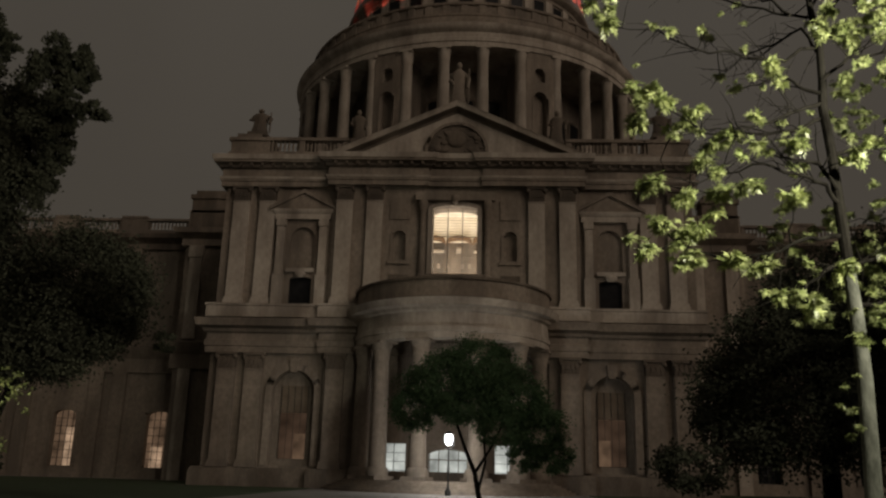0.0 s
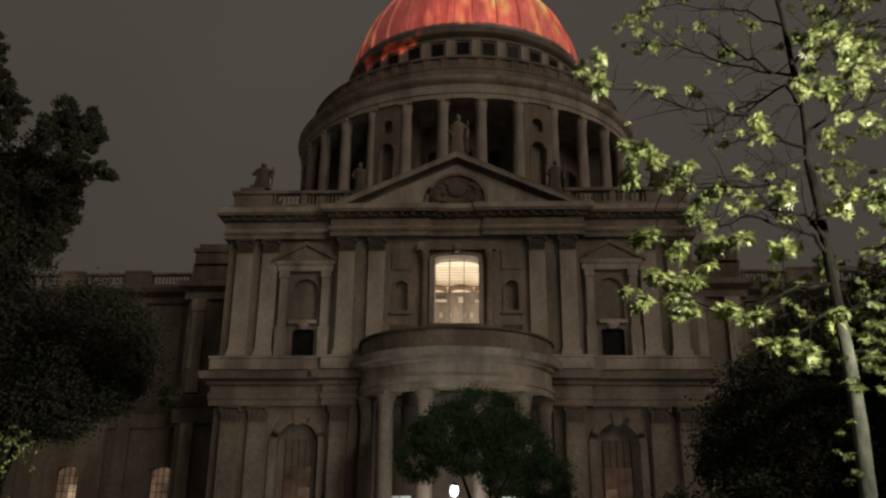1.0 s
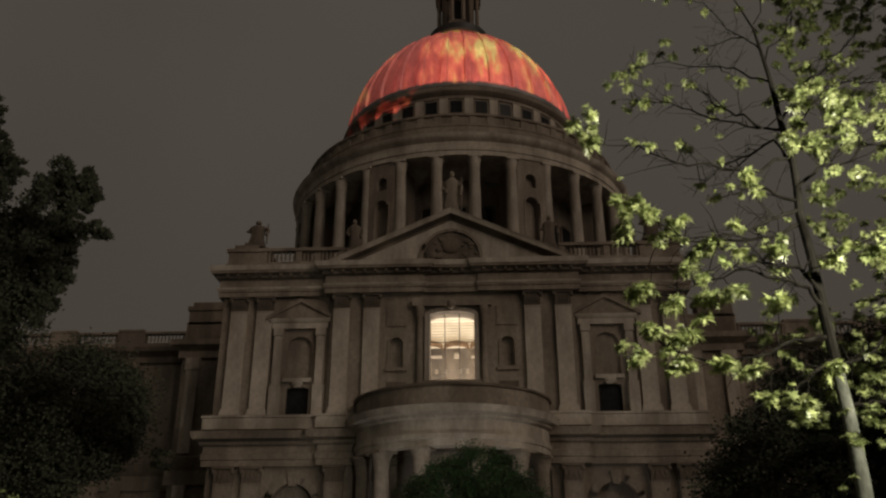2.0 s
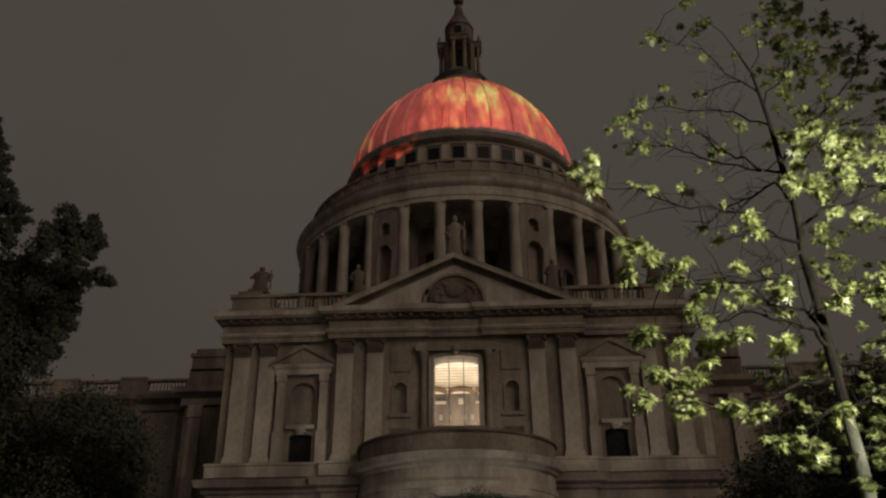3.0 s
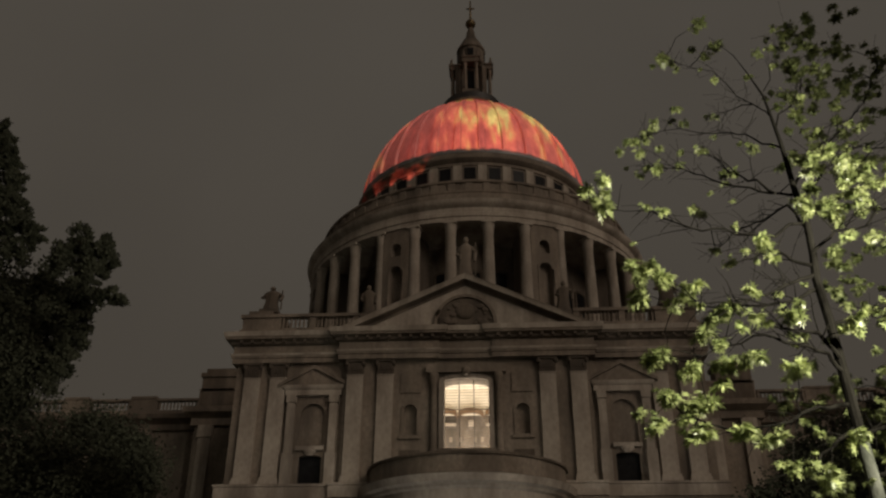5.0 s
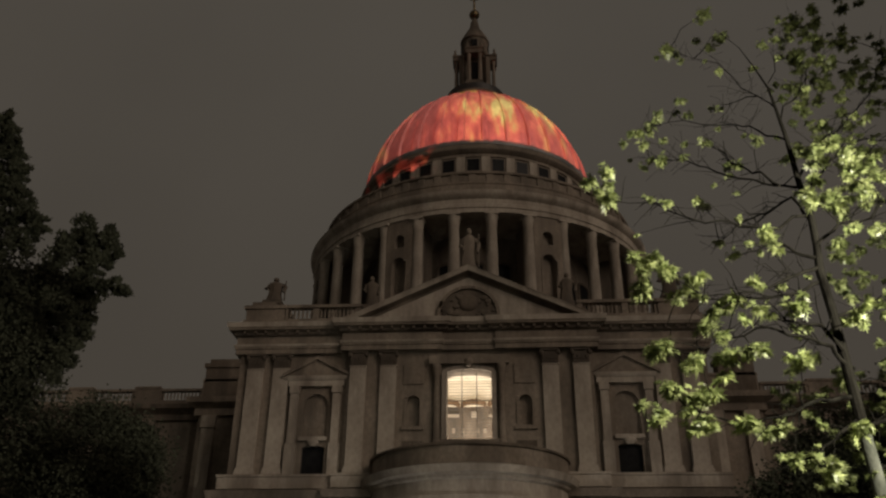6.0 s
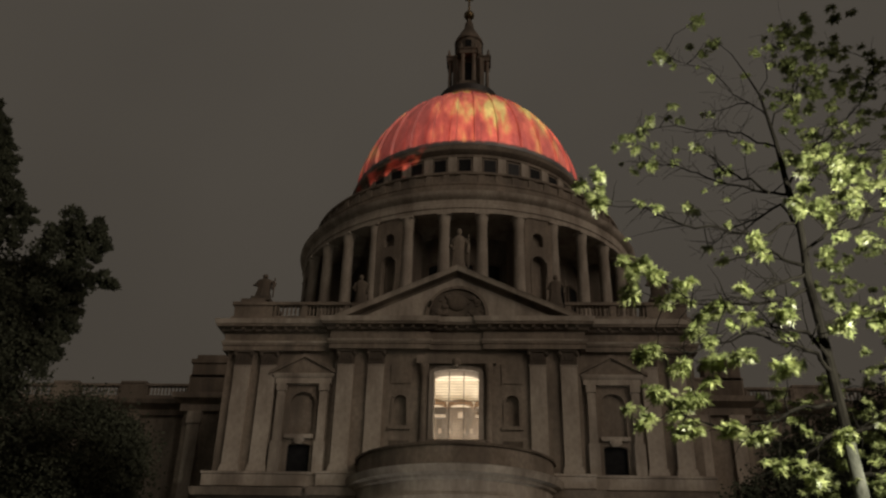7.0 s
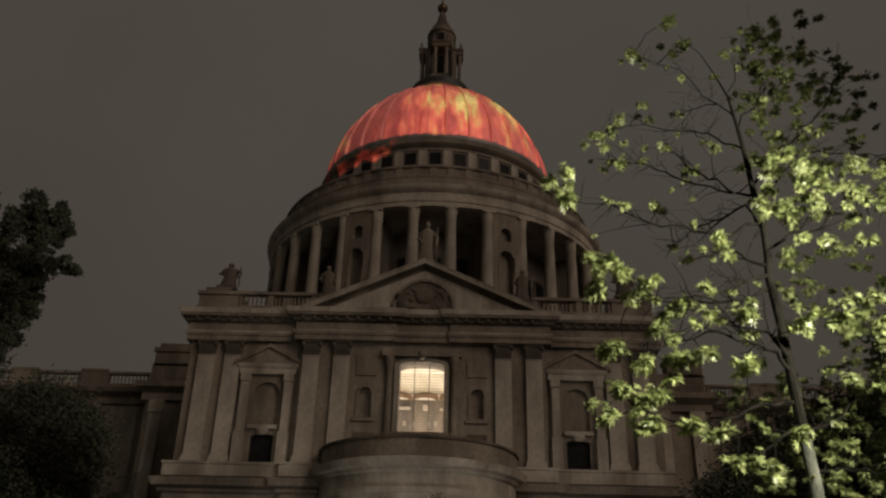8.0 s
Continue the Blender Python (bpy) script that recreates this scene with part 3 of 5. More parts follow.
    # glowing sheets added in place of unseen warm uplights in the recess
    part("glow_sheet", Shape().box(c - 1.2, c + 1.2, 0.765, 0.785, 2.4, 6.4), FAINT_WARM, lw, "faint glow standing for uplight in the arch")
    px0, px1 = sorted((s * 12.98, s * 14.0))
    part("glow_sheet", Shape().box(px0, px1, 0.74, 0.76, 2.4, 4.6), WARM_DIM, lw, "dim glow standing for a small wall uplight")
    part("keystone", Shape().prism([(c - 0.3, 9.9), (c + 0.3, 9.9), (c + 0.45, 11.1), (c - 0.45, 11.1)], -0.4, 0.0), STONE, church)

# the lit great window
wf = part("great_window", Shape().arch_ring(-2.07, 2.07, 19.05, 25.65, 0.35, 0.45, -0.72, -0.5), STONE_PALE, church, "tall lit window with fine leading")
for s in (-1, 1):
    part("window_column", Shape().lathe([(0.42, 18.6), (0.42, 18.9), (0.33, 19.0), (0.29, 25.0), (0.36, 25.1), (0.46, 25.9), (0.46, 26.1)], 16, cx=s * 3.0, cy=-0.75), STONE, wf)
part("window_sill", Shape().box(-3.0, 3.0, -1.0, 0.4, 18.6, 19.05), STONE, wf)
part("window_hood", Shape().box(-3.7, 3.7, -1.1, -0.5, 26.1, 26.9).ball((0, -0.85, 26.3), 0.5, 10), STONE, wf)
lead = Shape()
for k in (-0.69, 0.69):
    lead.box(k - 0.035, k + 0.035, 0.30, 0.38, 19.05, 25.65)
lead.box(-2.07, 2.07, 0.295, 0.375, 22.9, 22.96)
for k in range(23):
    lead.box(-2.07, 2.07, 0.32, 0.36, 19.3 + k * 0.275, 19.322 + k * 0.275)
tagged(part("leading", lead, IRON, wf, "thin dark leading"), kind="stuff")
# the room behind it
part("room_end_wall", Shape().box(-6, 6, 13.8, 14.0, 16, 26.1), STONE_DARK, church, "carved stone end wall of the lit room")
part("room_upper_wall", Shape().box(-6, 6, 13.7, 14.0, 26.1, 29.0), PLASTER, church, "pale upper wall of the lit room")
room = Shape().box(-6.2, -6, 2.4, 14, 16, 29.2).box(6, 6.2, 2.4, 14, 16, 29.2).box(-6, 6, 2.4, 14, 15.8, 16).box(-6, 6, 2.4, 14, 29.0, 29.2)
part("room_wall", room, PLASTER, church, "warm lit interior wall and ceiling")
for c in (-2.9, 0.0, 2.9):
    bow = [(c + 1.4 * math.cos(radians(a)), 25.75 + 0.55 * math.sin(radians(a))) for a in range(0, 181, 20)]
    part("inner_arch", Shape().prism(bow + [(x, z + 0.55) for x, z in reversed(bow)], 13.3, 13.68), OAK, church)
for c in (-2.9, 2.9):
    part("inner_cornice", Shape().box(c - 1.3, c + 1.3, 13.5, 13.78, 24.95, 25.2), STONE_PALE, church)
part("inner_niche", Shape().box(-0.28, 0.28, 13.55, 13.78, 24.9, 25.5), STONE_PALE, church)
for x in (-2.2, -1.2, 0.4, 1.2, 2.2):
    part("inner_panel", Shape().box(x - 0.16, x + 0.16, 13.68, 13.78, 23.2, 23.7), STONE, church)
inside = lamp("room_light", "AREA", pose(0, 8.0, 17.2, 180, 0, 0), 2200, (1.0, 0.875, 0.72))
inside.data.size = 6.0

# ---- the half-round porch ----
PR = 8.8
porch_thing = part("porch_entablature", Shape().lathe([(PR - 1.6, 12.0), (PR - 0.15, 12.0), (PR - 0.15, 12.5), (PR - 0.05, 12.55), (PR - 0.05, 12.95), (PR - 0.2, 13.05), (PR - 0.2, 14.1), (PR + 0.1, 14.25), (PR + 0.15, 14.45),
                                                      (PR + 0.6, 14.6), (PR + 0.7, 14.95), (PR + 0.8, 15.15), (PR - 0.2, 15.4), (PR - 1.6, 15.4), (PR - 1.6, 12.0)], 48, math.pi, 2 * math.pi), STONE_PALE, church, "curved stone entablature over the porch")
part("porch_parapet", Shape().lathe([(PR - 1.4, 15.4), (PR - 0.1, 15.4), (PR - 0.1, 16.8), (PR - 1.4, 16.8)], 48, math.pi, 2 * math.pi), STONE, porch_thing, "curved stone parapet")
# dark stone here paints the thin shadow along the rim
part("porch_coping", Shape().lathe([(PR - 1.5, 16.8), (PR + 0.1, 16.8), (PR + 0.12, 17.0), (PR - 0.2, 17.1), (PR - 1.5, 17.1)], 48, math.pi, 2 * math.pi), STONE_DARK, porch_thing, "coping coloured dark for the shadow line on the parapet")
part("porch_ceiling", Shape().lathe([(0.05, 13.4), (PR - 1.5, 13.4), (PR - 1.5, 15.5), (0.05, 15.8)], 32, math.pi, 2 * math.pi), STONE, porch_thing)
column = Shape().lathe([(0.95, 1.2), (0.95, 1.5), (0.88, 1.75), (0.72, 1.9), (0.70, 4.5), (0.62, 10.5), (0.68, 10.6), (0.66, 10.8), (0.74, 11.2), (0.72, 11.25), (0.86, 11.65), (0.92, 11.8), (0.95, 12.0)], 20)
column.box(-1.0, 1.0, -1.0, 1.0, 0.9, 1.2).box(-0.95, 0.95, -0.95, 0.95, 11.8, 12.0)
column = column.mesh("porch_column", STONE, 40)
for a in (-76, -46, -17, 17, 46, 76):
    part("porch_column", column, None, porch_thing, "tall round stone column" if a == -76 else "", m=pose((PR - 0.9) * math.sin(radians(a)), -(PR - 0.9) * math.cos(radians(a)), 0, 0, 0, a))
part("porch_steps", Shape().lathe([(0.05, 0.9), (PR + 0.4, 0.9), (PR + 0.4, 0.74), (PR + 0.8, 0.74), (PR + 0.8, 0.57), (PR + 1.2, 0.57), (PR + 1.2, 0.40), (PR + 1.6, 0.40), (PR + 1.6, 0.22), (PR + 2.0, 0.22), (PR + 2.0, 0)][::-1], 48, math.pi, 2 * math.pi), STONE, porch_thing, "round stone steps")
door = part("door", Shape().box(-1.9, 1.6, 0.9, 0.96, 0.6, 3.5), PORCH_GLASS, church, "glazed double doors, brightly lit from behind")
bars = Shape().box(-0.2, -0.1, 0.84, 0.9, 0.6, 3.5).box(-1.9, 1.6, 0.845, 0.895, 0.6, 1.2).box(-1.9, 1.6, 0.845, 0.895, 2.6, 2.68)
for x in (-1.84, -1.02, 0.72, 1.54):
    bars.box(x - 0.035, x + 0.035, 0.842, 0.898, 0.6, 3.5)
part("door_frame", bars, OAK, door)
for x in (-0.28, -0.02):
    part("door_handle", Shape().tube([(x, 0.86, 1.55), (x, 0.80, 1.6), (x, 0.80, 1.95), (x, 0.86, 2.0)], [0.018] * 4, 6), IRON, door)
for s in (-1, 1):
    c = s * 5.0
    w = part("window", Shape().box(c - 1.1, c + 1.1, 0.9, 0.96, 0.9, 3.95), PORCH_GLASS, church, "lit pale window beside the doors")
    bars = Shape().box(c - 0.03, c + 0.03, 0.84, 0.9, 0.9, 3.95)
    for z in (1.65, 2.4, 3.15):
        bars.box(c - 1.1, c + 1.1, 0.845, 0.895, z, z + 0.04)
    part("window_grille", bars, IRON, w)

# ---- the nave and choir walls behind the transept ----
for s in (-1, 1):
    x0, x1 = sorted((s * WX, s * 85))
    wins = [(s * (34.7 + 11.1 * k) - 1.35, s * (34.7 + 11.1 * k) + 1.35, 1.2, 7.6, 0.6) for k in range(5)]
    part("nave_wall", Shape().wall(x0, x1, 0, 28.0, 22.0, 23.2, wins), STONE, church, "long stone side wall of the nave")
    path = [(x0, 22), (x1, 22)]
    part("nave_entablature", Shape().sweep(path, [(-1, 27.0), (0.4, 27.0), (0.4, 27.7), (0.6, 27.9), (1.2, 28.3), (1.3, 28.8), (0.1, 29.0), (-1, 29.0)]), STONE_DARK, church)
    part("nave_entablature", Shape().sweep(path, [(-1, 12.0), (0.4, 12.0), (0.4, 13.6), (0.9, 14.2), (1.2, 14.9), (0.1, 15.2), (-1, 15.2)]), STONE, church)
    part("nave_roof", Shape().box(x0, x1, 23.2, 58, 27.2, 28.2), LEAD, church)
    for k in range(6):
        xa, xb = sorted((s * (33.5 + 8.5 * k), s * (39.0 + 8.5 * k)))
        balustrade(xa, xb, 22.2, 29.0, xa + 0.3, xb - 0.3, 0.42)
        pa, pb = sorted((s * (39.0 + 8.5 * k), s * (42.0 + 8.5 * k)))
        part("parapet_pedestal", Shape().box(pa, pb, 21.8, 22.6, 29.0, 31.15).box(pa - 0.1, pb + 0.1, 21.7, 22.7, 31.0, 31.3), STONE, church)
    for k, o in enumerate(wins):
        lit = s < 0 and k in (0, 1)
        w = part("window", Shape().box(o[0], o[1], 22.7, 22.75, o[2], o[3]), WARM_DIM if lit else GLASS, church,
                 "tall round-headed window with a warm light behind it" if lit else "tall dark round-headed window")
        part("arch_moulding", Shape().arch_ring(*o, 0.4, 21.85, 22.0), STONE, w)
        if lit:
            glow_at = (o[0] + 1.35, o[1] - 0.02, 1.2, 5.6) if k else (o[0] + 0.5, o[0] + 1.9, 1.2, 3.6)
            part("glow_sheet", Shape().box(glow_at[0], glow_at[1], 22.66, 22.695, glow_at[2], glow_at[3]), WINDOW_WARM, w, "brightly lit panes")
        bars = Shape()
        for j in range(1, 4):
            bars.box(o[0] + 0.675 * j - 0.03, o[0] + 0.675 * j + 0.03, 22.6, 22.7, o[2], o[3])
        for j in range(7):
            bars.box(o[0], o[1], 22.605, 22.695, o[2] + 0.9 * j, o[2] + 0.06 + 0.9 * j)
        part("window_grille", bars, IRON, w)
        for e in (-1, 1):
            xm = s * (34.7 + 11.1 * k) + e * 4.2 + s * 0.9
            part("nave_pilaster", Shape().box(xm - 0.8, xm + 0.8, 21.6, 22, 15.4, 27.0).box(xm - 0.95, xm + 0.95, 21.45, 22, 25.6, 27.0).box(xm - 0.8, xm + 0.8, 21.6, 22, 0, 12.0), STONE, church)
    # the corner block in the angle
    a, b = sorted((s * WX, s * 31.8))
    part("corner_block", Shape().box(a, b, 17.0, 22.0, 0, 28.2), STONE, church, "stone block in the angle of the transept")
    cpath = [(a, 17.0), (b, 17.0), (b, 22.0)] if s > 0 else [(a, 22.0), (a, 17.0), (b, 17.0)]
    for prof in ([(-0.5, 26.2), (0.4, 26.2), (0.4, 27.0), (0.6, 27.2), (1.2, 27.6), (1.3, 28.2), (0.1, 28.5), (-0.5, 28.5)],
                 [(-0.5, 12.0), (0.4, 12.0), (0.4, 13.6), (0.9, 14.2), (1.2, 14.9), (0.1, 15.2), (-0.5, 15.2)]):
        part("corner_entablature", Shape().sweep(cpath, prof), STONE, church)
    part("corner_parapet", Shape().box(a, b, 17.0, 18.0, 28.4, 30.3).box(a, b, 16.9, 18.1, 30.3, 30.6), STONE, church)
    c0, c1 = sorted((s * 27.6, s * 31.6))
    part("corner_pedestal", Shape().box(c0, c1, 16.9, 19, 28.4, 32.0).box(c0 - 0.2, c1 + 0.2, 16.7, 19.2, 32.0, 32.5).box(c0 + 0.3, c1 - 0.3, 17.1, 18.8, 32.5, 33.1), STONE_DARK, church)
    for x in (24.2, 26.6, 30.4):
        part("corner_pilaster", Shape().box(s * x - 0.7, s * x + 0.7, 16.6, 17, 15.4, 26.2).box(s * x - 0.85, s * x + 0.85, 16.45, 17, 24.8, 26.2).box(s * x - 0.7, s * x + 0.7, 16.6, 17, 0, 12.0), STONE_PALE, church)

part("roof", Shape().box(-WX, WX, 40, 58, 29.4, 30.1), LEAD, church)
part("north_wall", Shape().box(-85, 85, 58, 59.2, 0, 28.2), STONE, church)
for x in (-85, 83.8):
    part("end_wall", Shape().box(x, x + 1.2, 23.2, 58, 0, 27.2), STONE, church)

# ---- drum, colonnade, dome and lantern ----
AX, AY = 0.0, 40.0
drum = part("drum", Shape().lathe([(25.0, 27.5), (25.0, 36.8), (25.4, 37.0), (25.4, 37.6), (17.6, 37.6), (17.6, 55)], 96, cx=AX, cy=AY), STONE, church, "round stone drum")
OPEN_WIN = Shape().box(-1.15, 1.15, -0.12, 0.05, 40.2, 47.4).mesh("drum_window", GLASS, 0)
FRAME_WIN = Shape().arch_ring(-1.15, 1.15, 40.2, 47.4, 0.3, 0.35, -0.2, 0.1).mesh("window_frame", STONE_DARK, 0)
COL = Shape().lathe([(1.02, 37.6), (1.02, 38.0), (0.86, 38.2), (0.78, 38.4), (0.75, 43.0), (0.66, 49.6), (0.70, 49.7), (0.68, 49.9), (0.74, 50.4), (0.73, 50.45), (0.80, 50.8), (0.84, 51.0), (0.84, 51.35)], 18)
COL.box(-0.86, 0.86, -0.86, 0.86, 51.05, 51.35)
COL = COL.mesh("drum_column", STONE_PALE, 40)
BAY = Shape().wall(-1.85, 1.85, 37.6, 51.35, -0.9, 4.6, [(-0.85, 0.85, 40.5, 46.2, 0.85), (-0.7, 0.7, 47.6, 49.4, 0.7)]).box(-1.2, 1.2, 0.0, 0.4, 40, 50)
BAY.arch_ring(-0.85, 0.85, 40.5, 46.2, 0.85, 0.25, -1.0, -0.9)
BAY = BAY.mesh("niche_bay", STONE, 30)
for i in range(32):
    a = 11.25 * i
    part("drum_column", COL, None, drum, "tall round stone column of the colonnade" if i == 0 else "", m=spin(a + 5.625, 23.9, 0))
    if i % 4 == 2:
        part("niche_bay", BAY, None, drum, "solid stone bay with an arched niche" if i == 2 else "", m=spin(a, 23.45, 0))
    else:
        part("drum_window", OPEN_WIN, None, drum, m=spin(a, 17.6, 0))
        part("window_frame", FRAME_WIN, None, drum, m=spin(a, 17.6, 0))
# pale stone paints light on the band that the cornice overhang shadows
part("drum_entablature", Shape().lathe([(17.6, 51.3), (22.8, 51.3), (24.55, 51.35), (24.55, 51.95), (24.68, 52.0), (24.68, 52.5), (24.55, 52.6), (24.55, 53.25), (24.75, 53.4), (25.1, 53.65), (25.2, 53.9), (25.28, 54.2), (24.0, 54.45), (17.6, 54.45)], 128, cx=AX, cy=AY), STONE_PALE, drum, "round moulded stone entablature")
gal = part("gallery_parapet", Shape().lathe([(22.3, 54.4), (23.4, 54.4), (23.4, 56.1), (23.5, 56.2), (23.5, 56.45), (22.3, 56.45), (22.3, 54.4)], 128, cx=AX, cy=AY), STONE, drum, "round parapet of the gallery")
part("rail", Shape().lathe([(22.4, 57.75), (23.2, 57.75), (23.3, 57.85), (23.3, 58.1), (22.4, 58.1), (22.4, 57.75)], 128, cx=AX, cy=AY), STONE, gal)
posts = Shape()
for i in range(64):
    p = Shape().box(-0.45, 0.45, -0.32, 0.32, 56.4, 57.8).turned(spin(5.625 * i, 22.85, 0))
    posts.add(p.v, p.f)
for i in range(512):
    if i % 8:
        p = Shape().box(-0.135, 0.135, -0.16, 0.16, 56.4, 57.8).turned(spin(360 / 512 * i, 22.85, 0))
        posts.add(p.v, p.f)
tagged(part("baluster_ring", posts, STONE, gal, smooth=0), kind="stuff")
attic = part("attic", Shape().lathe([(19.4, 54.4), (19.4, 59.3), (19.55, 59.4), (19.55, 59.8), (17.9, 59.9), (17.7, 60.0), (17.7, 60.9), (17.9, 61.0), (17.9, 61.3), (17.45, 61.35), (17.45, 63.9), (17.75, 63.95), (17.75, 64.4), (18.1, 64.6), (18.4, 64.9), (18.45, 65.3), (17.9, 65.45), (17.8, 66.2), (17.5, 66.3)], 128, cx=AX, cy=AY), STONE, church, "round stone attic below the dome")
AWIN = Shape().box(-0.82, 0.82, -0.24, 0.05, 61.7, 63.6).mesh("attic_window", GLASS, 0)
AFRAME = Shape().box(-1.0, -0.72, -0.22, 0.1, 61.5, 63.8).box(0.72, 1.0, -0.22, 0.1, 61.5, 63.8).box(-0.72, 0.72, -0.22, 0.1, 63.5, 63.8).box(-0.72, 0.72, -0.22, 0.1, 61.4, 61.75).mesh("window_frame", STONE, 0)
APIL = Shape().box(-0.62, 0.62, -0.32, 0.1, 61.35, 63.95).mesh("attic_pilaster", STONE_PALE, 0)
for i in range(32):
    w = part("attic_window", AWIN, None, attic, "small square dark window" if i == 0 else "", m=spin(11.25 * i, 17.45, 0))
    part("window_frame", AFRAME, None, attic, m=spin(11.25 * i, 17.45, 0))
    part("attic_pilaster", APIL, None, attic, m=spin(11.25 * i + 5.625, 17.45, 0))

DOME_Z, DOME_R, DOME_H, TOP_R = 66.2, 17.55, 17.5, 4.4


def dome_radius(h):
    """Radius of the dome at a height between 0 and 1 of its rise to the lantern."""
    return TOP_R + (DOME_R - TOP_R) * (1 - h ** 1.76) ** 0.65


rise = [(1 - math.cos(math.pi / 2 * k / 28)) * 0.35 + 0.65 * k / 28 for k in range(29)]
dome = part("dome", Shape().lathe([(dome_radius(h), DOME_Z + DOME_H * h) for h in rise], 160, cx=AX, cy=AY), LEAD, church, "grey lead dome lit red and orange")
rib = Shape()
prof = [(dome_radius(h), DOME_Z + DOME_H * h, 0.62 - 0.42 * h) for h in rise]
rv = []
for r, z, w in prof:
    rv += [(-w, -r + 0.1, z), (-w * 0.75, -r - 0.34, z), (w * 0.75, -r - 0.34, z), (w, -r + 0.1, z)]
rib.add(rv, [(4 * i + j, 4 * i + j + 1, 4 * i + j + 5, 4 * i + j + 4) for i in range(len(prof) - 1) for j in range(3)])
RIB = rib.mesh("rib", LEAD, 30)
for i in range(32):
    part("rib", RIB, None, dome, "raised lead rib" if i == 0 else "", m=pose(AX, AY, 0, 0, 0, 11.25 * i + 5.625))
part("dome_foot", Shape().lathe([(17.9, 66.0), (18.0, 66.5), (17.8, 66.8), (17.4, 66.8)], 128, cx=AX, cy=AY), LEAD, dome)

LZ = 85.1
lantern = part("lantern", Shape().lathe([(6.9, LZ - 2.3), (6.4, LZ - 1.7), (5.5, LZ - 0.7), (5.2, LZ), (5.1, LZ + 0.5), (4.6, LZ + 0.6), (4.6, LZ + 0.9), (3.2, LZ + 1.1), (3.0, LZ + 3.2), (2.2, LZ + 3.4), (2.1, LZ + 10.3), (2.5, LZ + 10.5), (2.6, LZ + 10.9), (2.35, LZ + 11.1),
                                        (2.3, LZ + 13.6), (2.55, LZ + 13.8), (2.5, LZ + 14.1), (2.2, LZ + 14.8), (1.5, LZ + 16.2), (0.9, LZ + 17.3), (0.7, LZ + 18.6), (0.35, LZ + 19.6), (0.25, LZ + 19.8)], 32, cx=AX, cy=AY), STONE_DARK, church, "dark stone lantern above the dome")
part("gallery_rail", Shape().lathe([(4.85, LZ + 0.6), (4.95, LZ + 0.6), (4.95, LZ + 1.7), (4.85, LZ + 1.7)], 32, cx=AX, cy=AY), IRON, lantern)
for k in range(4):
    a = 90 * k
    for e in (-1, 1):
        part("lantern_column", Shape().lathe([(0.42, LZ + 3.2), (0.34, LZ + 3.5), (0.28, LZ + 8.4), (0.42, LZ + 9.0)], 10, cx=e * 0.95, cy=-3.2), STONE, lantern, m=pose(AX, AY, 0, 0, 0, a))
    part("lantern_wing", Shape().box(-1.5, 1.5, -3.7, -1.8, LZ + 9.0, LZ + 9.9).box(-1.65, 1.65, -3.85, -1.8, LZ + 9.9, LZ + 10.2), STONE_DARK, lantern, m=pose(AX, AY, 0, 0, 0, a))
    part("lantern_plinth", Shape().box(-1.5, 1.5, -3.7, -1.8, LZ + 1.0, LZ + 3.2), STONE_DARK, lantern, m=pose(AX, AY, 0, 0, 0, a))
    for e in (-1, 1):
        part("finial", Shape().lathe([(0.30, LZ + 10.2), (0.34, LZ + 10.6), (0.16, LZ + 10.9), (0.22, LZ + 11.2), (0.03, LZ + 11.8)], 8, cx=e * 1.2, cy=-3.4), STONE_DARK, lantern, m=pose(AX, AY, 0, 0, 0, a))
    part("lantern_window", Shape().box(-0.55, 0.55, -2.3, -2.0, LZ + 4.0, LZ + 8.0), GLASS, lantern, m=pose(AX, AY, 0, 0, 0, a))
    part("lantern_window", Shape().box(-0.5, 0.5, -2.45, -2.1, LZ + 11.6, LZ + 13.0), GLASS, lantern, m=pose(AX, AY, 0, 0, 0, a))
    part("lantern_pier", Shape().box(-0.5, 0.5, -3.3, -1.8, LZ + 3.2, LZ + 9.0), STONE_DARK, lantern, m=pose(AX, AY, 0, 0, 0, a + 45))
part("ball_and_cross", Shape().ball((AX, AY, LZ + 20.6), 0.95, 16).tube([(AX, AY, LZ + 21.4), (AX, AY, 111.2)], [0.22, 0.12], 8)
             .box(AX - 0.14, AX + 0.14, AY - 0.14, AY + 0.14, LZ + 21.3, 111.1).box(AX - 0.75, AX + 0.75, AY - 0.1, AY + 0.1, 109.3, 109.5), GILT, church, "gilded ball and cross")

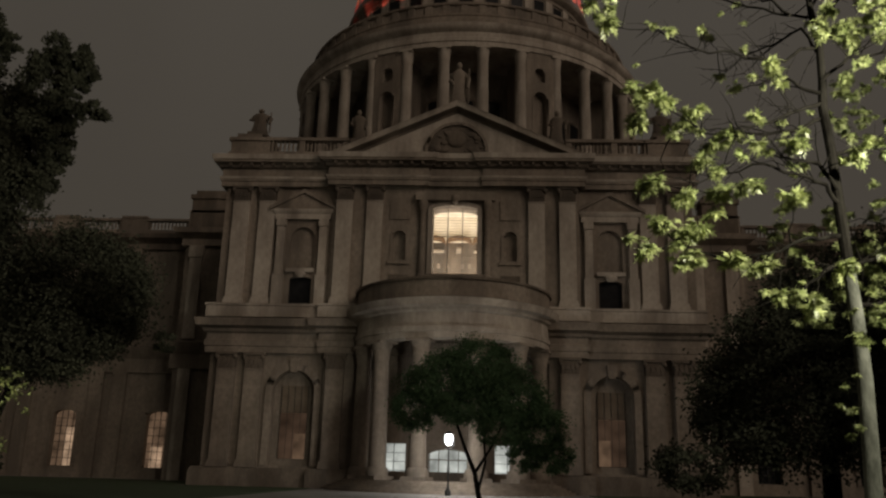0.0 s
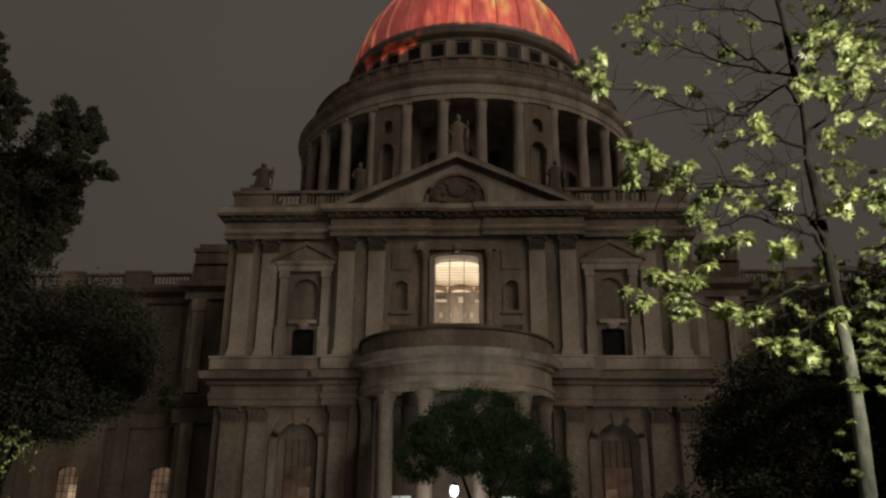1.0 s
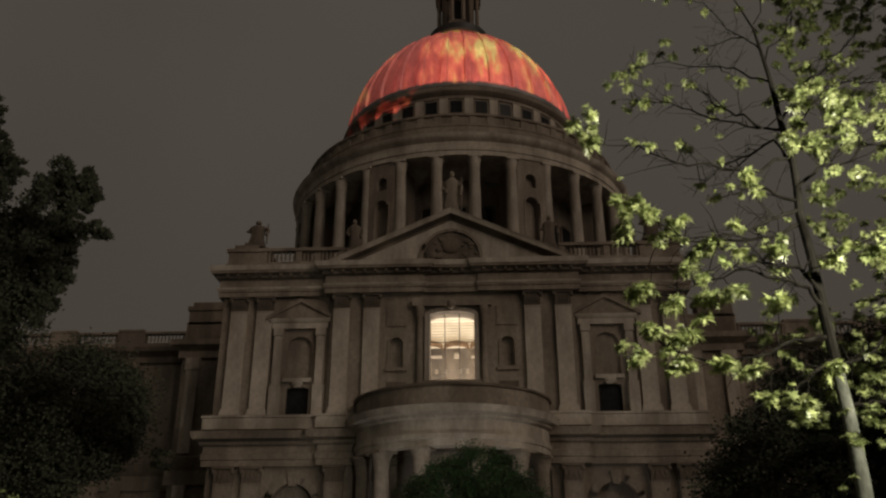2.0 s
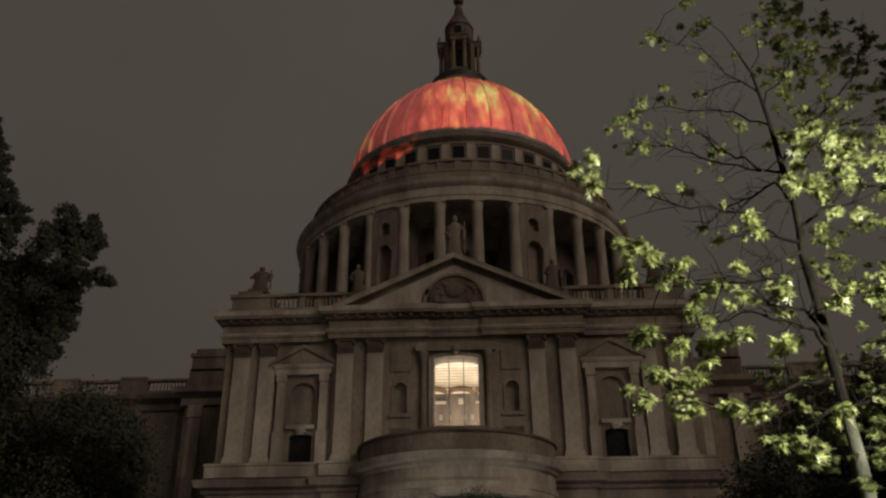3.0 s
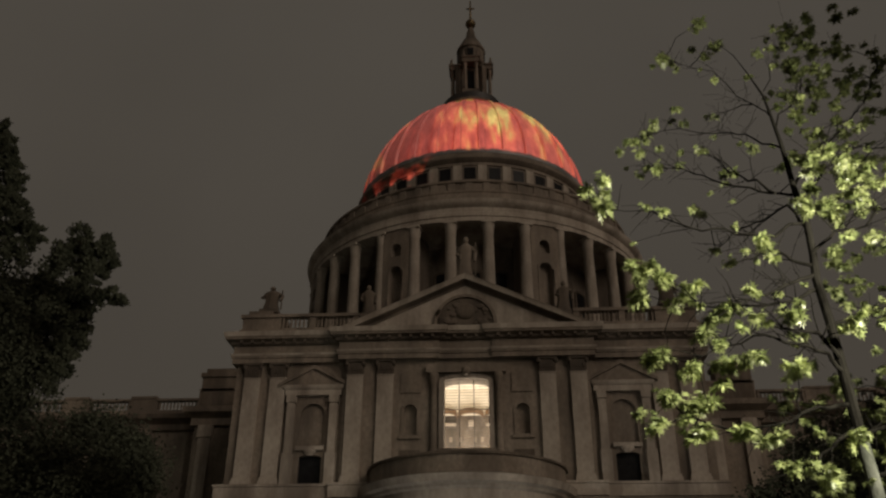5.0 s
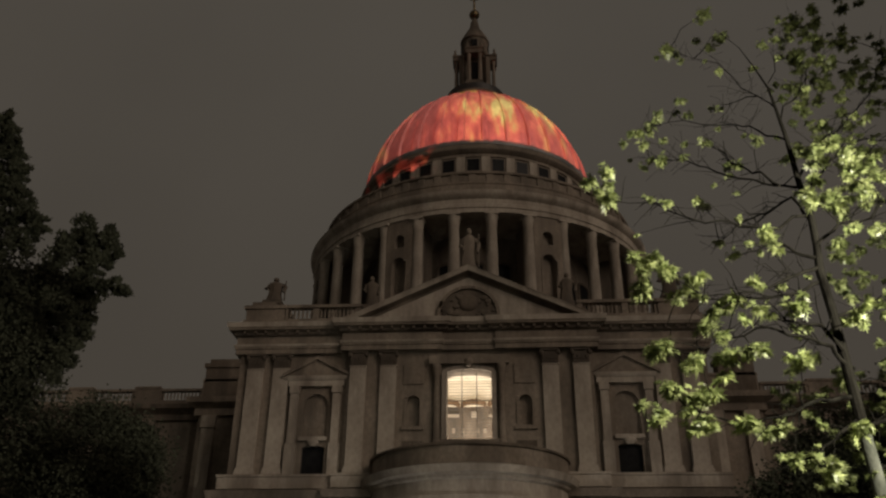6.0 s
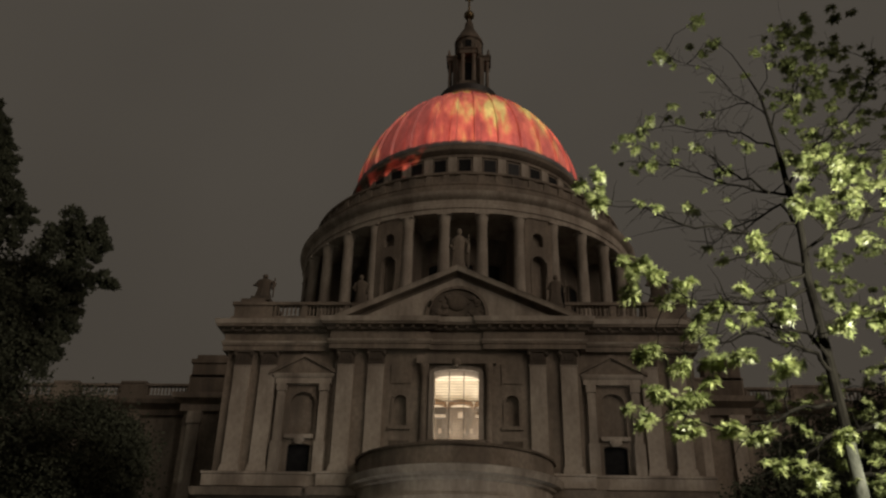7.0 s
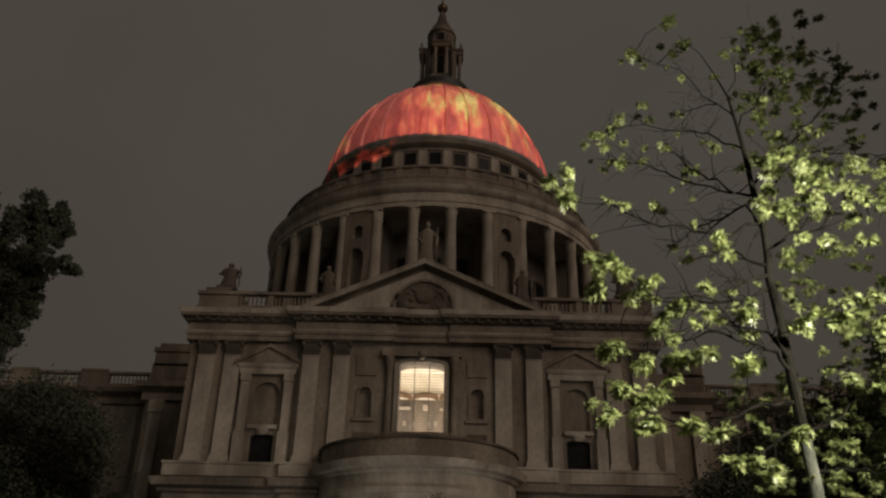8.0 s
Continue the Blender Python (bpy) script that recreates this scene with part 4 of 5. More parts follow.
# ---- statues on the roofline ----


def statue(m, h, seed, lean):
    """A weathered standing figure on a block, simplified to draped masses."""
    r = random.Random(seed)
    sh = Shape().box(-0.75, 0.75, -0.6, 0.6, 0, 0.5)
    n = 16
    k = len(sh.v)
    prof = [(0.62, 0.5), (0.66, 0.8), (0.55, 1.3), (0.52, 1.9), (0.56, 2.3), (0.60, 2.65), (0.50, 2.95), (0.25, 3.1), (0.17, 3.2)]
    sh.lathe(prof, n)
    fold = [r.uniform(0.86, 1.14) for _ in range(n)]
    new_v = []
    for i, (x, y, z) in enumerate(sh.v[k:]):
        f = fold[(i // len(prof)) % n] if z < 2.8 else 1.0
        new_v.append((x * f + lean * (z - 0.5) * 0.12, y * f * 0.8, z))
    sh.v[k:] = new_v
    top = lean * 0.33
    sh.ball((top, -0.03, 3.42), 0.27, 10, (0.9, 1, 1.15))
    sh.tube([(top - 0.5, 0, 2.75), (top - 0.75, -0.15, 2.2), (top - 0.45, -0.5, 1.9)], [0.2, 0.17, 0.13], 8)
    sh.tube([(top + 0.5, 0, 2.75), (top + 0.8 + 0.1 * lean, -0.1, 2.4), (top + 0.75, -0.3, 1.6)], [0.2, 0.17, 0.13], 8)
    sh.tube([(top + 0.82, -0.25, 0.5), (top + 0.86, -0.3, 3.1)], [0.06, 0.05], 6)
    me = sh.mesh("statue", STONE if h > 5 else STONE_DARK, 50)
    ob = new("statue", me)
    ob.matrix_basis = m @ Matrix.Diagonal((h / 3.7, h / 3.7, h / 3.7, 1))
    return tagged(ob, "weathered stone statue of a robed figure on the roofline", "statue", "roofline statues")


statue(pose(-19.7, 0.9, 33.08) @ Matrix.Diagonal((1.55, 1.3, 1, 1)), 3.0, 1, 0.3)
statue(pose(19.7, 0.9, 33.08) @ Matrix.Diagonal((1.55, 1.3, 1, 1)), 3.0, 2, -0.3)
statue(pose(0, 0.3, 35.75) @ Matrix.Diagonal((0.82, 0.82, 1, 1)), 5.2, 3, 0.2)
statue(pose(-9.5, 0.1, 31.95), 3.7, 4, -0.4)
statue(pose(9.5, 0.1, 31.95), 3.7, 5, 0.4)

# ---- lamp before the porch ----
sl = whole("street_lamp", "white glowing street lamp on a dark iron post", "street lamp", pose(0.36, -13.4, 0))
part("post", Shape().lathe([(0.22, 0), (0.22, 0.3), (0.10, 0.5), (0.07, 0.9), (0.055, 3.15), (0.10, 3.2), (0.10, 3.25)], 12), IRON, sl)
part("lamp_glass", Shape().lathe([(0.10, 3.5), (0.19, 3.6), (0.25, 3.9), (0.19, 4.15), (0.1, 4.2)], 14), LAMP_GLOW, sl, "glowing white lamp glass")
part("cap", Shape().lathe([(0.38, 4.2), (0.34, 4.28), (0.1, 4.4), (0.02, 4.5)], 14), IRON, sl)
part("bracket", Shape().tube([(-0.30, 0, 3.22), (-0.37, 0, 3.8), (-0.34, 0, 4.24)], [0.02, 0.02, 0.02], 6).tube([(0.30, 0, 3.22), (0.37, 0, 3.8), (0.34, 0, 4.24)], [0.02, 0.02, 0.02], 6).box(-0.32, 0.32, -0.05, 0.05, 3.2, 3.26), IRON, sl)

# ---- trees ----


def leaf_cloud(rng, blobs, count, size, shape=0.6, hang=0.3):
    """Many small pointed leaves scattered in uneven clumps: blobs of (x, y, z, rx, ry, rz)."""
    sh_v, sh_f = [], []
    weight = [(b[3] * b[4] * b[5]) ** 0.7 for b in blobs]
    for b, w in zip(blobs, weight):
        n = int(count * w / sum(weight))
        clumps = [(Vector((rng.gauss(0, 1), rng.gauss(0, 1), rng.gauss(0, 1))).normalized() * rng.uniform(0.45, 1.0) ** 0.5, rng.uniform(0.16, 0.40)) for _ in range(max(8, n // 90))]
        for _ in range(n):
            c, s = rng.choice(clumps)
            q = Vector((rng.gauss(0, 0.5), rng.gauss(0, 0.5), rng.gauss(0, 0.42))) * s + c
            p = Vector((b[0] + q.x * b[3], b[1] + q.y * b[4], b[2] + q.z * b[5]))
            d = Vector((rng.gauss(0, 1), rng.gauss(0, 1), rng.gauss(-hang, 0.7))).normalized()
            t = d.cross(Vector((rng.gauss(0, 1), rng.gauss(0, 1), rng.gauss(0, 1)))).normalized()
            L = size * rng.uniform(0.6, 1.3)
            k = len(sh_v)
            sh_v += [tuple(p), tuple(p + d * L * 0.5 + t * L * 0.5 * shape), tuple(p + d * L), tuple(p + d * L * 0.5 - t * L * 0.5 * shape)]
            sh_f.append((k, k + 1, k + 2, k + 3))
    return sh_v, sh_f


def crown_part(tree, rng, blobs, count, size, mat, label="", shape=0.6, hang=0.3):
    v, f = leaf_cloud(rng, blobs, count, size, shape, hang)
    me = bpy.data.meshes.new("crown")
    me.from_pydata(v, [], f)
    me.materials.append(mat)
    ob = new("crown", me)
    ob.parent = tree
    return tagged(ob, label, kind="stuff")


# tall dark evergreen oak, and the round one before it
dark_tree = whole("tree", "tall dark evergreen tree with dense foliage, unlit", "tree", pose(0.16, 0, 0), group="garden trees")
rng = random.Random(11)
part("trunk", Shape().tube([(-20, -44, 0), (-19.8, -44, 6), (-19.6, -44, 13), (-20.2, -44, 20)], [0.5, 0.42, 0.3, 0.1], 10)
     .tube([(-19.8, -44, 7), (-17, -44, 12), (-14.6, -44, 16.8)], [0.25, 0.18, 0.06], 8), BARK_DARK, dark_tree)
high_crown = [(-20.2, -44, 23.5, 0.4, 0.6, 0.8), (-19.8, -44, 22.8, 0.4, 0.6, 0.7), (-19.2, -44, 22.1, 0.4, 0.6, 0.5), (-19.4, -44, 21.4, 0.5, 0.7, 0.6), (-18.7, -44, 20.9, 0.4, 0.6, 0.4),
              (-19.0, -44, 20.2, 0.5, 0.7, 0.6), (-18.1, -44, 19.5, 0.45, 0.6, 0.4), (-18.2, -44, 18.8, 0.5, 0.7, 0.5), (-17.2, -44, 18.2, 0.4, 0.6, 0.35), (-17.6, -44, 17.5, 0.5, 0.6, 0.5)]
crown_part(dark_tree, rng, high_crown, 16000, 0.17, LEAF_DARK, hang=-0.9)
crown_part(dark_tree, rng, [(-20.8, -44, 21.2, 1.0, 1.4, 2.0), (-20.0, -44, 19.3, 1.1, 1.4, 1.7), (-19.0, -44, 18.1, 0.9, 1.3, 1.4), (-18.2, -44, 16.5, 0.8, 1.2, 1.1), (-20.5, -43, 14.0, 3.2, 3.0, 3.6), (-22, -43, 9.0, 4.5, 3.0, 4.5)],
           60000, 0.18, LEAF_DARK, hang=-0.8)
side_crown = [(-15.1, -44, 17.9, 0.35, 0.6, 0.6), (-15.5, -44, 17.1, 0.5, 0.7, 0.5), (-14.6, -44, 17.1, 0.4, 0.6, 0.5), (-13.95, -44, 17.5, 0.28, 0.5, 0.6), (-13.65, -44, 16.9, 0.33, 0.5, 0.5), (-14.3, -44, 16.3, 0.5, 0.7, 0.5),
              (-13.2, -44, 15.15, 0.42, 0.6, 0.25), (-12.95, -44, 14.95, 0.3, 0.4, 0.16), (-14.1, -44, 15.0, 0.5, 0.6, 0.5), (-14.25, -44, 14.0, 0.5, 0.7, 0.45), (-14.5, -44, 13.1, 0.55, 0.7, 0.5), (-14.7, -44, 12.2, 0.5, 0.7, 0.5)]
crown_part(dark_tree, rng, side_crown, 20000, 0.17, LEAF_DARK, hang=-0.9)
crown_part(dark_tree, rng, [(-15.4, -44, 15.6, 0.95, 1.2, 1.2), (-15.6, -44, 13.8, 1.0, 1.2, 1.5), (-16.7, -44, 14.2, 1.1, 1.3, 2.1), (-16.0, -44, 11.6, 1.3, 1.4, 1.7), (-17.6, -44, 12.6, 1.6, 1.6, 3.0)], 40000, 0.18, LEAF_DARK, hang=-0.8)
round_tree = whole("tree", "low round dark evergreen tree, unlit", "tree", group="garden trees")
part("trunk", Shape().tube([(-15.9, -43, 0), (-15.6, -43, 3), (-14.4, -43, 7)], [0.2, 0.16, 0.08], 8), BARK_DARK, round_tree)
crown_part(round_tree, rng, [(-13.2, -43, 7.9, 2.8, 2.4, 2.5), (-16.2, -43, 7.4, 2.6, 2.2, 2.6), (-11.9, -43, 7.8, 1.3, 1.5, 2.1), (-11.2, -43, 7.4, 0.7, 0.9, 1.2), (-9.5, -43, 6.1, 0.4, 0.5, 0.4), (-14.8, -43, 5.6, 2.6, 2.0, 1.2)], 80000, 0.15, LEAF_DARK)
# dark bushes filling the ground below them
bush = whole("bush", "low unlit evergreen bushes below the trees", "bush")
part("trunk", Shape().tube([(-18.2, -43.4, 0), (-18.0, -43.4, 1.2), (-17.6, -43.4, 2.6)], [0.12, 0.09, 0.04], 7), BARK_DARK, bush)
crown_part(bush, rng, [(-18.4, -43.4, 2.2, 2.6, 1.3, 2.2), (-16.4, -43.4, 3.4, 1.0, 0.9, 1.2), (-16.0, -43.4, 1.4, 0.9, 0.9, 1.4), (-20.6, -43.4, 3.0, 2.0, 1.3, 2.6)], 42000, 0.15, LEAF_DARK)
# dark trees on the east side
east_tree = whole("tree", "broad dark tree with dense low foliage, unlit", "tree", group="garden trees")
part("trunk", Shape().tube([(14.5, -44, 0), (14.6, -44, 4), (14.3, -44, 8)], [0.35, 0.28, 0.12], 8), BARK_DARK, east_tree)
crown_part(east_tree, rng, [(13.3, -45, 4.6, 3.1, 2.6, 2.7), (16.2, -45, 5.8, 3.2, 2.6, 3.4), (11.3, -45, 4.0, 1.6, 1.8, 2.0), (9.6, -45, 2.0, 1.3, 1.3, 0.8), (18.5, -45, 6.0, 2.8, 2.6, 3.4), (14.4, -45, 7.6, 2.0, 1.7, 1.9), (17.0, -45, 8.2, 2.6, 2.0, 2.2), (12.6, -45, 6.4, 1.4, 1.4, 1.4)], 120000, 0.15, LEAF_DARK)
# the leafy tree behind the lit one
back_tree = whole("tree", "broad green tree in the shade behind the lamp-lit one", "tree", group="garden trees")
part("trunk", Shape().tube([(17.6, -51, 0), (17.5, -51, 3.5), (17.2, -51, 7.0), (17.4, -51, 10.5)], [0.22, 0.19, 0.13, 0.05], 9)
     .tube([(17.4, -51, 5.0), (16.2, -51.2, 7.0), (15.2, -51, 8.6)], [0.1, 0.07, 0.03], 7)
     .tube([(17.3, -51, 6.0), (18.6, -50.8, 8.4), (19.2, -51, 10.6)], [0.1, 0.07, 0.03], 7), BARK_DARK, back_tree)
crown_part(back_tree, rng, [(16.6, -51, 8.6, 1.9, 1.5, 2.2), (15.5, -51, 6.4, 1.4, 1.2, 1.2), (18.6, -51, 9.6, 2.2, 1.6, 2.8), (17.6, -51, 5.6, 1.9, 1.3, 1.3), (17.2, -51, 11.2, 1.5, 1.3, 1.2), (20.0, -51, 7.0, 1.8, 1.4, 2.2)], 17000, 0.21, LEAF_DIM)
# the small tree before the porch
maple = whole("tree", "small leafy tree before the porch, faintly lit", "tree", group="garden trees")
mt = [(2.6, -25, 0), (2.3, -25, 1.6), (1.7, -25, 3.0), (1.2, -25, 4.4), (1.4, -25, 6.0)]
part("trunk", Shape().tube(mt, [0.16, 0.13, 0.1, 0.07, 0.03], 8).tube([(2.3, -25, 1.6), (3.2, -25, 3.0), (4.0, -25, 4.6)], [0.1, 0.07, 0.03], 8).tube([(2.5, -25, 0.6), (2.9, -25, 2.2), (2.7, -25, 4.8)], [0.1, 0.07, 0.03], 8), BARK_DARK, maple)
crown_part(maple, rng, [(0.4, -25, 6.6, 2.2, 2.0, 1.7), (2.4, -25, 7.6, 2.2, 2.0, 1.7), (4.2, -25, 6.0, 2.0, 1.8, 1.9), (-1.3, -25, 5.2, 1.4, 1.4, 1.3), (5.8, -25, 4.2, 1.6, 1.4, 1.6), (3.8, -25, 4.2, 1.6, 1.4, 1.2), (6.9, -25, 2.7, 1.0, 1.0, 1.1), (1.6, -25, 5.4, 2.0, 1.6, 1.0), (5.2, -25, 2.6, 1.2, 1.2, 0.8)], 60000, 0.16, LEAF_MID)
# low shrub by the west path
shrub = whole("shrub", "low green shrub catching lamp light", "shrub")
part("trunk", Shape().tube([(-14.1, -46, 0), (-13.9, -46, 3.8)], [0.06, 0.02], 6), BARK_DARK, shrub)
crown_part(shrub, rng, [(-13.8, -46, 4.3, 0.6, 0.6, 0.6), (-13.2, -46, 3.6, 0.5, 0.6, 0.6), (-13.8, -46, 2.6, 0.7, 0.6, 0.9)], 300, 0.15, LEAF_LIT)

# young plane tree in the lamp light
plane = whole("tree", "young plane tree with bright lamp-lit leaves", "tree", group="garden trees")
TY = -59.0
stem = [(9.05, 0), (9.1, 1.7), (9.16, 3.3), (9.16, 4.4), (9.08, 5.4), (9.06, 6.7), (9.0, 7.5), (8.94, 8.4), (9.0, 9.0), (8.98, 9.7), (8.9, 10.5), (8.83, 11.6), (8.7, 12.9), (8.46, 13.5), (8.2, 14.0), (7.75, 14.6)]
stem_r = [0.155, 0.14, 0.13, 0.122, 0.105, 0.095, 0.088, 0.085, 0.075, 0.07, 0.06, 0.045, 0.026, 0.016, 0.009, 0.004]
rng = random.Random(23)
stem_p = [Vector((x, TY + 0.05 * math.sin(3 * z), z)) for x, z in stem]
# upper stem and branches take the darkened bark; only the low trunk looks lit
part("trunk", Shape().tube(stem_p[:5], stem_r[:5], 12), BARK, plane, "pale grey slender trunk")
part("leader", Shape().tube(stem_p[4:], stem_r[4:], 10), BARK_DARK, plane, "upper stem, its bark darkened to read as unlit")
# main limbs: their bends in x and z from the stem outwards, how far they swing forward, and how leafy they are
BOUGHS = [
    ([(8.92, 8.5), (8.46, 8.3), (7.86, 8.0), (7.3, 7.86), (6.5, 7.7)], -0.5, 0.1),
    ([(8.95, 8.2), (8.5, 8.0), (7.9, 7.93), (7.2, 7.95), (6.2, 8.0)], 0.3, 0.08),
    ([(8.97, 8.7), (8.57, 8.87), (8.29, 9.16), (7.88, 9.0), (7.4, 8.95)], 0.3, 0.15),
    ([(8.98, 9.66), (8.04, 9.36), (7.34, 9.5), (6.6, 9.54), (5.9, 9.89), (5.0, 9.95)], -0.3, 0.12),
    ([(9.0, 9.5), (8.94, 10.44), (8.62, 10.4), (8.3, 10.53), (7.82, 10.3)], 2.4, 0.08),
    ([(8.9, 10.33), (8.58, 10.67), (8.06, 11.15), (7.51, 11.77), (7.01, 12.29), (6.47, 12.65)], 2.4, 0.2),
    ([(8.5, 10.38), (8.19, 11.02), (7.96, 11.61), (7.69, 12.56)], 1.6, 0.2),
    ([(8.83, 11.5), (8.51, 12.17), (8.25, 12.76), (7.26, 13.34), (6.26, 13.43)], 2.4, 0.24),
    ([(8.76, 12.3), (8.66, 13.1), (8.54, 13.81), (8.06, 15.13), (7.24, 15.93)], 2.4, 0.28),
    ([(8.4, 12.65), (8.2, 13.11), (7.93, 13.55)], 1.6, 0.16),
    ([(8.7, 13.0), (9.49, 14.55), (10.18, 15.65), (10.72, 17.03)], 2.4, 0.48),
    ([(8.8, 12.0), (9.54, 13.09), (10.1, 14.24), (11.12, 15.43)], 1.6, 0.48),
    ([(8.9, 10.5), (9.8, 11.81), (10.68, 12.66), (12.0, 14.37), (12.7, 15.75)], 2.4, 0.4),
    ([(8.95, 10.2), (9.85, 11.24), (10.62, 11.91), (11.65, 12.22), (12.78, 12.33)], 1.6, 0.32),
    ([(8.98, 9.0), (9.44, 9.38), (9.99, 9.4), (10.7, 9.9), (11.9, 10.2)], -0.6, 0.8),
    ([(9.0, 7.4), (9.5, 7.66), (10.13, 7.88), (11.2, 8.3)], 0.3, 0.4),
    ([(9.06, 6.5), (8.8, 6.82), (8.21, 6.98), (7.6, 7.11), (6.82, 6.85), (6.1, 6.5)], -0.7, 0.25),
    ([(9.05, 6.76), (8.67, 7.22), (8.24, 7.17), (7.63, 7.24), (6.9, 7.5)], -0.8, 0.25),
    ([(9.06, 5.9), (8.37, 5.8), (7.81, 5.5), (6.88, 5.3), (5.9, 5.5)], -0.7, 0.3),
    ([(9.08, 5.5), (8.6, 5.2), (8.1, 4.75), (7.6, 4.6)], -0.6, 0.6),
    ([(9.1, 5.2), (9.98, 5.66), (11.03, 6.57), (12.46, 7.2)], 1.8, 0.48),
    ([(9.15, 4.6), (9.88, 4.82), (10.92, 4.84), (12.23, 5.41)], 1.8, 0.56)]


def on_stem(z):
    for (p, q), (ra, rb) in zip(zip(stem_p, stem_p[1:]), zip(stem_r, stem_r[1:])):
        if p.z <= z <= q.z:
            f = (z - p.z) / (q.z - p.z)
            return p.lerp(q, f), ra + (rb - ra) * f
    return stem_p[-1], stem_r[-1]


def bend(rng, a, b, sag, wobble, n=7):
    """A crooked way from a to b that rises first and droops at its end."""
    L = (b - a).length
    out = []
    for i in range(n + 1):
        f = i / n
        out.append(a.lerp(b, f) + Vector((rng.gauss(0, 1), rng.gauss(0, 1), rng.gauss(0, 1))) * wobble * L * math.sin(math.pi * f) + Vector((0, 0, sag * L * math.sin(math.pi * f))))
    out[0], out[-1] = a, b
    return out


# where the heavier leaf sprays hang
HEAVY = [(4.78, 10.2), (4.86, 9.8), (5.4, 8.37), (5.48, 8.06), (5.89, 8.25), (6.17, 7.95), (6.95, 7.67), (6.7, 7.5), (6.5, 7.2), (7.38, 7.36), (8.03, 7.41), (9.19, 7.21), (9.92, 7.42), (5.55, 6.72), (6.82, 6.5), (7.1, 6.55), (6.13, 6.38),
         (7.93, 6.34), (5.6, 5.85), (6.0, 5.75), (6.35, 5.9), (5.34, 5.33), (6.09, 5.27), (6.77, 5.16), (7.29, 5.25), (9.19, 10.66), (8.85, 9.79), (9.95, 10.7), (8.85, 5.18), (8.33, 4.54), (7.85, 4.7), (7.91, 8.92)]
# the thinner, duller ones further from the lamp
DULL = [(6.42, 7.79), (8.79, 6.73), (9.86, 6.83), (8.57, 16.22), (8.22, 16.91), (7.19, 15.87), (10.65, 16.8), (11.27, 16.22), (11.69, 15.98), (10.41, 15.52), (10.51, 14.59), (11.29, 15.29), (11.76, 15.06),
        (10.28, 14.01), (9.16, 13.2), (7.34, 14.13), (6.57, 13.66), (6.37, 13.08), (6.72, 12.5), (8.47, 12.34), (7.67, 11.46), (10.56, 13.32), (11.19, 11.81), (12.7, 15.52)]
tips, sizes, wood = [], [], []


def grow(limb, rng, p, d, r, reach):
    """One twig with a fork; returns its end."""
    q = p + (d * 0.75 + Vector((rng.gauss(0, .5), rng.gauss(0, .6), rng.gauss(0.1, .55)))) * reach
    limb.tube(bend(rng, p, q, 0.05, 0.04, 3), [r * 0.30, r * 0.24, r * 0.17, 0.004], 5)
    k = p.lerp(q, 0.55)
    limb.tube([k, k + Vector((rng.gauss(0, .25), rng.gauss(0, .25), rng.gauss(0.05, .25)))], [r * 0.16, 0.004], 4)
    return q


for way, dy, leafy in BOUGHS:
    n = len(way) - 1
    pts = []
    for i in range(n):
        a, b = (Vector((x, TY + dy * (i + e) / n, z)) for e, (x, z) in enumerate(way[i:i + 2]))
        pts += bend(rng, a, b, 0.0, 0.045, 3)[:-1]
    pts.append(b)
    rr, m = min(0.5 * on_stem(way[0][1])[1], 0.045), len(pts) - 1
    limb = Shape().tube(pts, [rr * (1 - 0.8 * i / m) for i in range(m + 1)], 7)
    L = sum((b - a).length for a, b in zip(pts, pts[1:]))
    for k in range(int(5.5 * L)):
        i = rng.randrange(m // 5, m)
        q = grow(limb, rng, pts[i].lerp(pts[i + 1], rng.random()), (pts[i + 1] - pts[i]).normalized(), rr, rng.uniform(0.3, 0.95) * (1.1 - 0.5 * i / m))
        if rng.random() < leafy:
            tips.append(q), sizes.append(rng.uniform(0.4, 0.75))
    tips.append(pts[-1]), sizes.append(rng.uniform(0.6, 0.9))
    wood += pts[2:]
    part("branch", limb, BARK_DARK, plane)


def hang(x, z, y, size):
    b = Vector((x, y, z))
    a = min(wood, key=lambda q: (q - b).length + (0.4 if q.z > b.z else 0.0))
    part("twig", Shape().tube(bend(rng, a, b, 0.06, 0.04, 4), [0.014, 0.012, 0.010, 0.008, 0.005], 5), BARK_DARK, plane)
    tips.insert(0, b), sizes.insert(0, size)


for x, z in HEAVY:
    hang(x, z, TY + rng.uniform(-0.9, -0.2), rng.uniform(1.05, 1.4))
    for _ in range(2):
        tips.insert(0, Vector((x + rng.gauss(0, 0.14), TY + rng.uniform(-1.1, -0.3), z + rng.gauss(0, 0.12)))), sizes.insert(0, rng.uniform(0.75, 1.1))
for x, z in DULL:
    hang(x, z, TY + rng.uniform(2.0, 2.8), rng.uniform(0.9, 1.2))
    for _ in range(2):
        tips.append(Vector((x + rng.gauss(0, 0.25), TY + rng.uniform(1.9, 3.0), z + rng.gauss(0, 0.2)))), sizes.append(rng.uniform(0.5, 0.9))
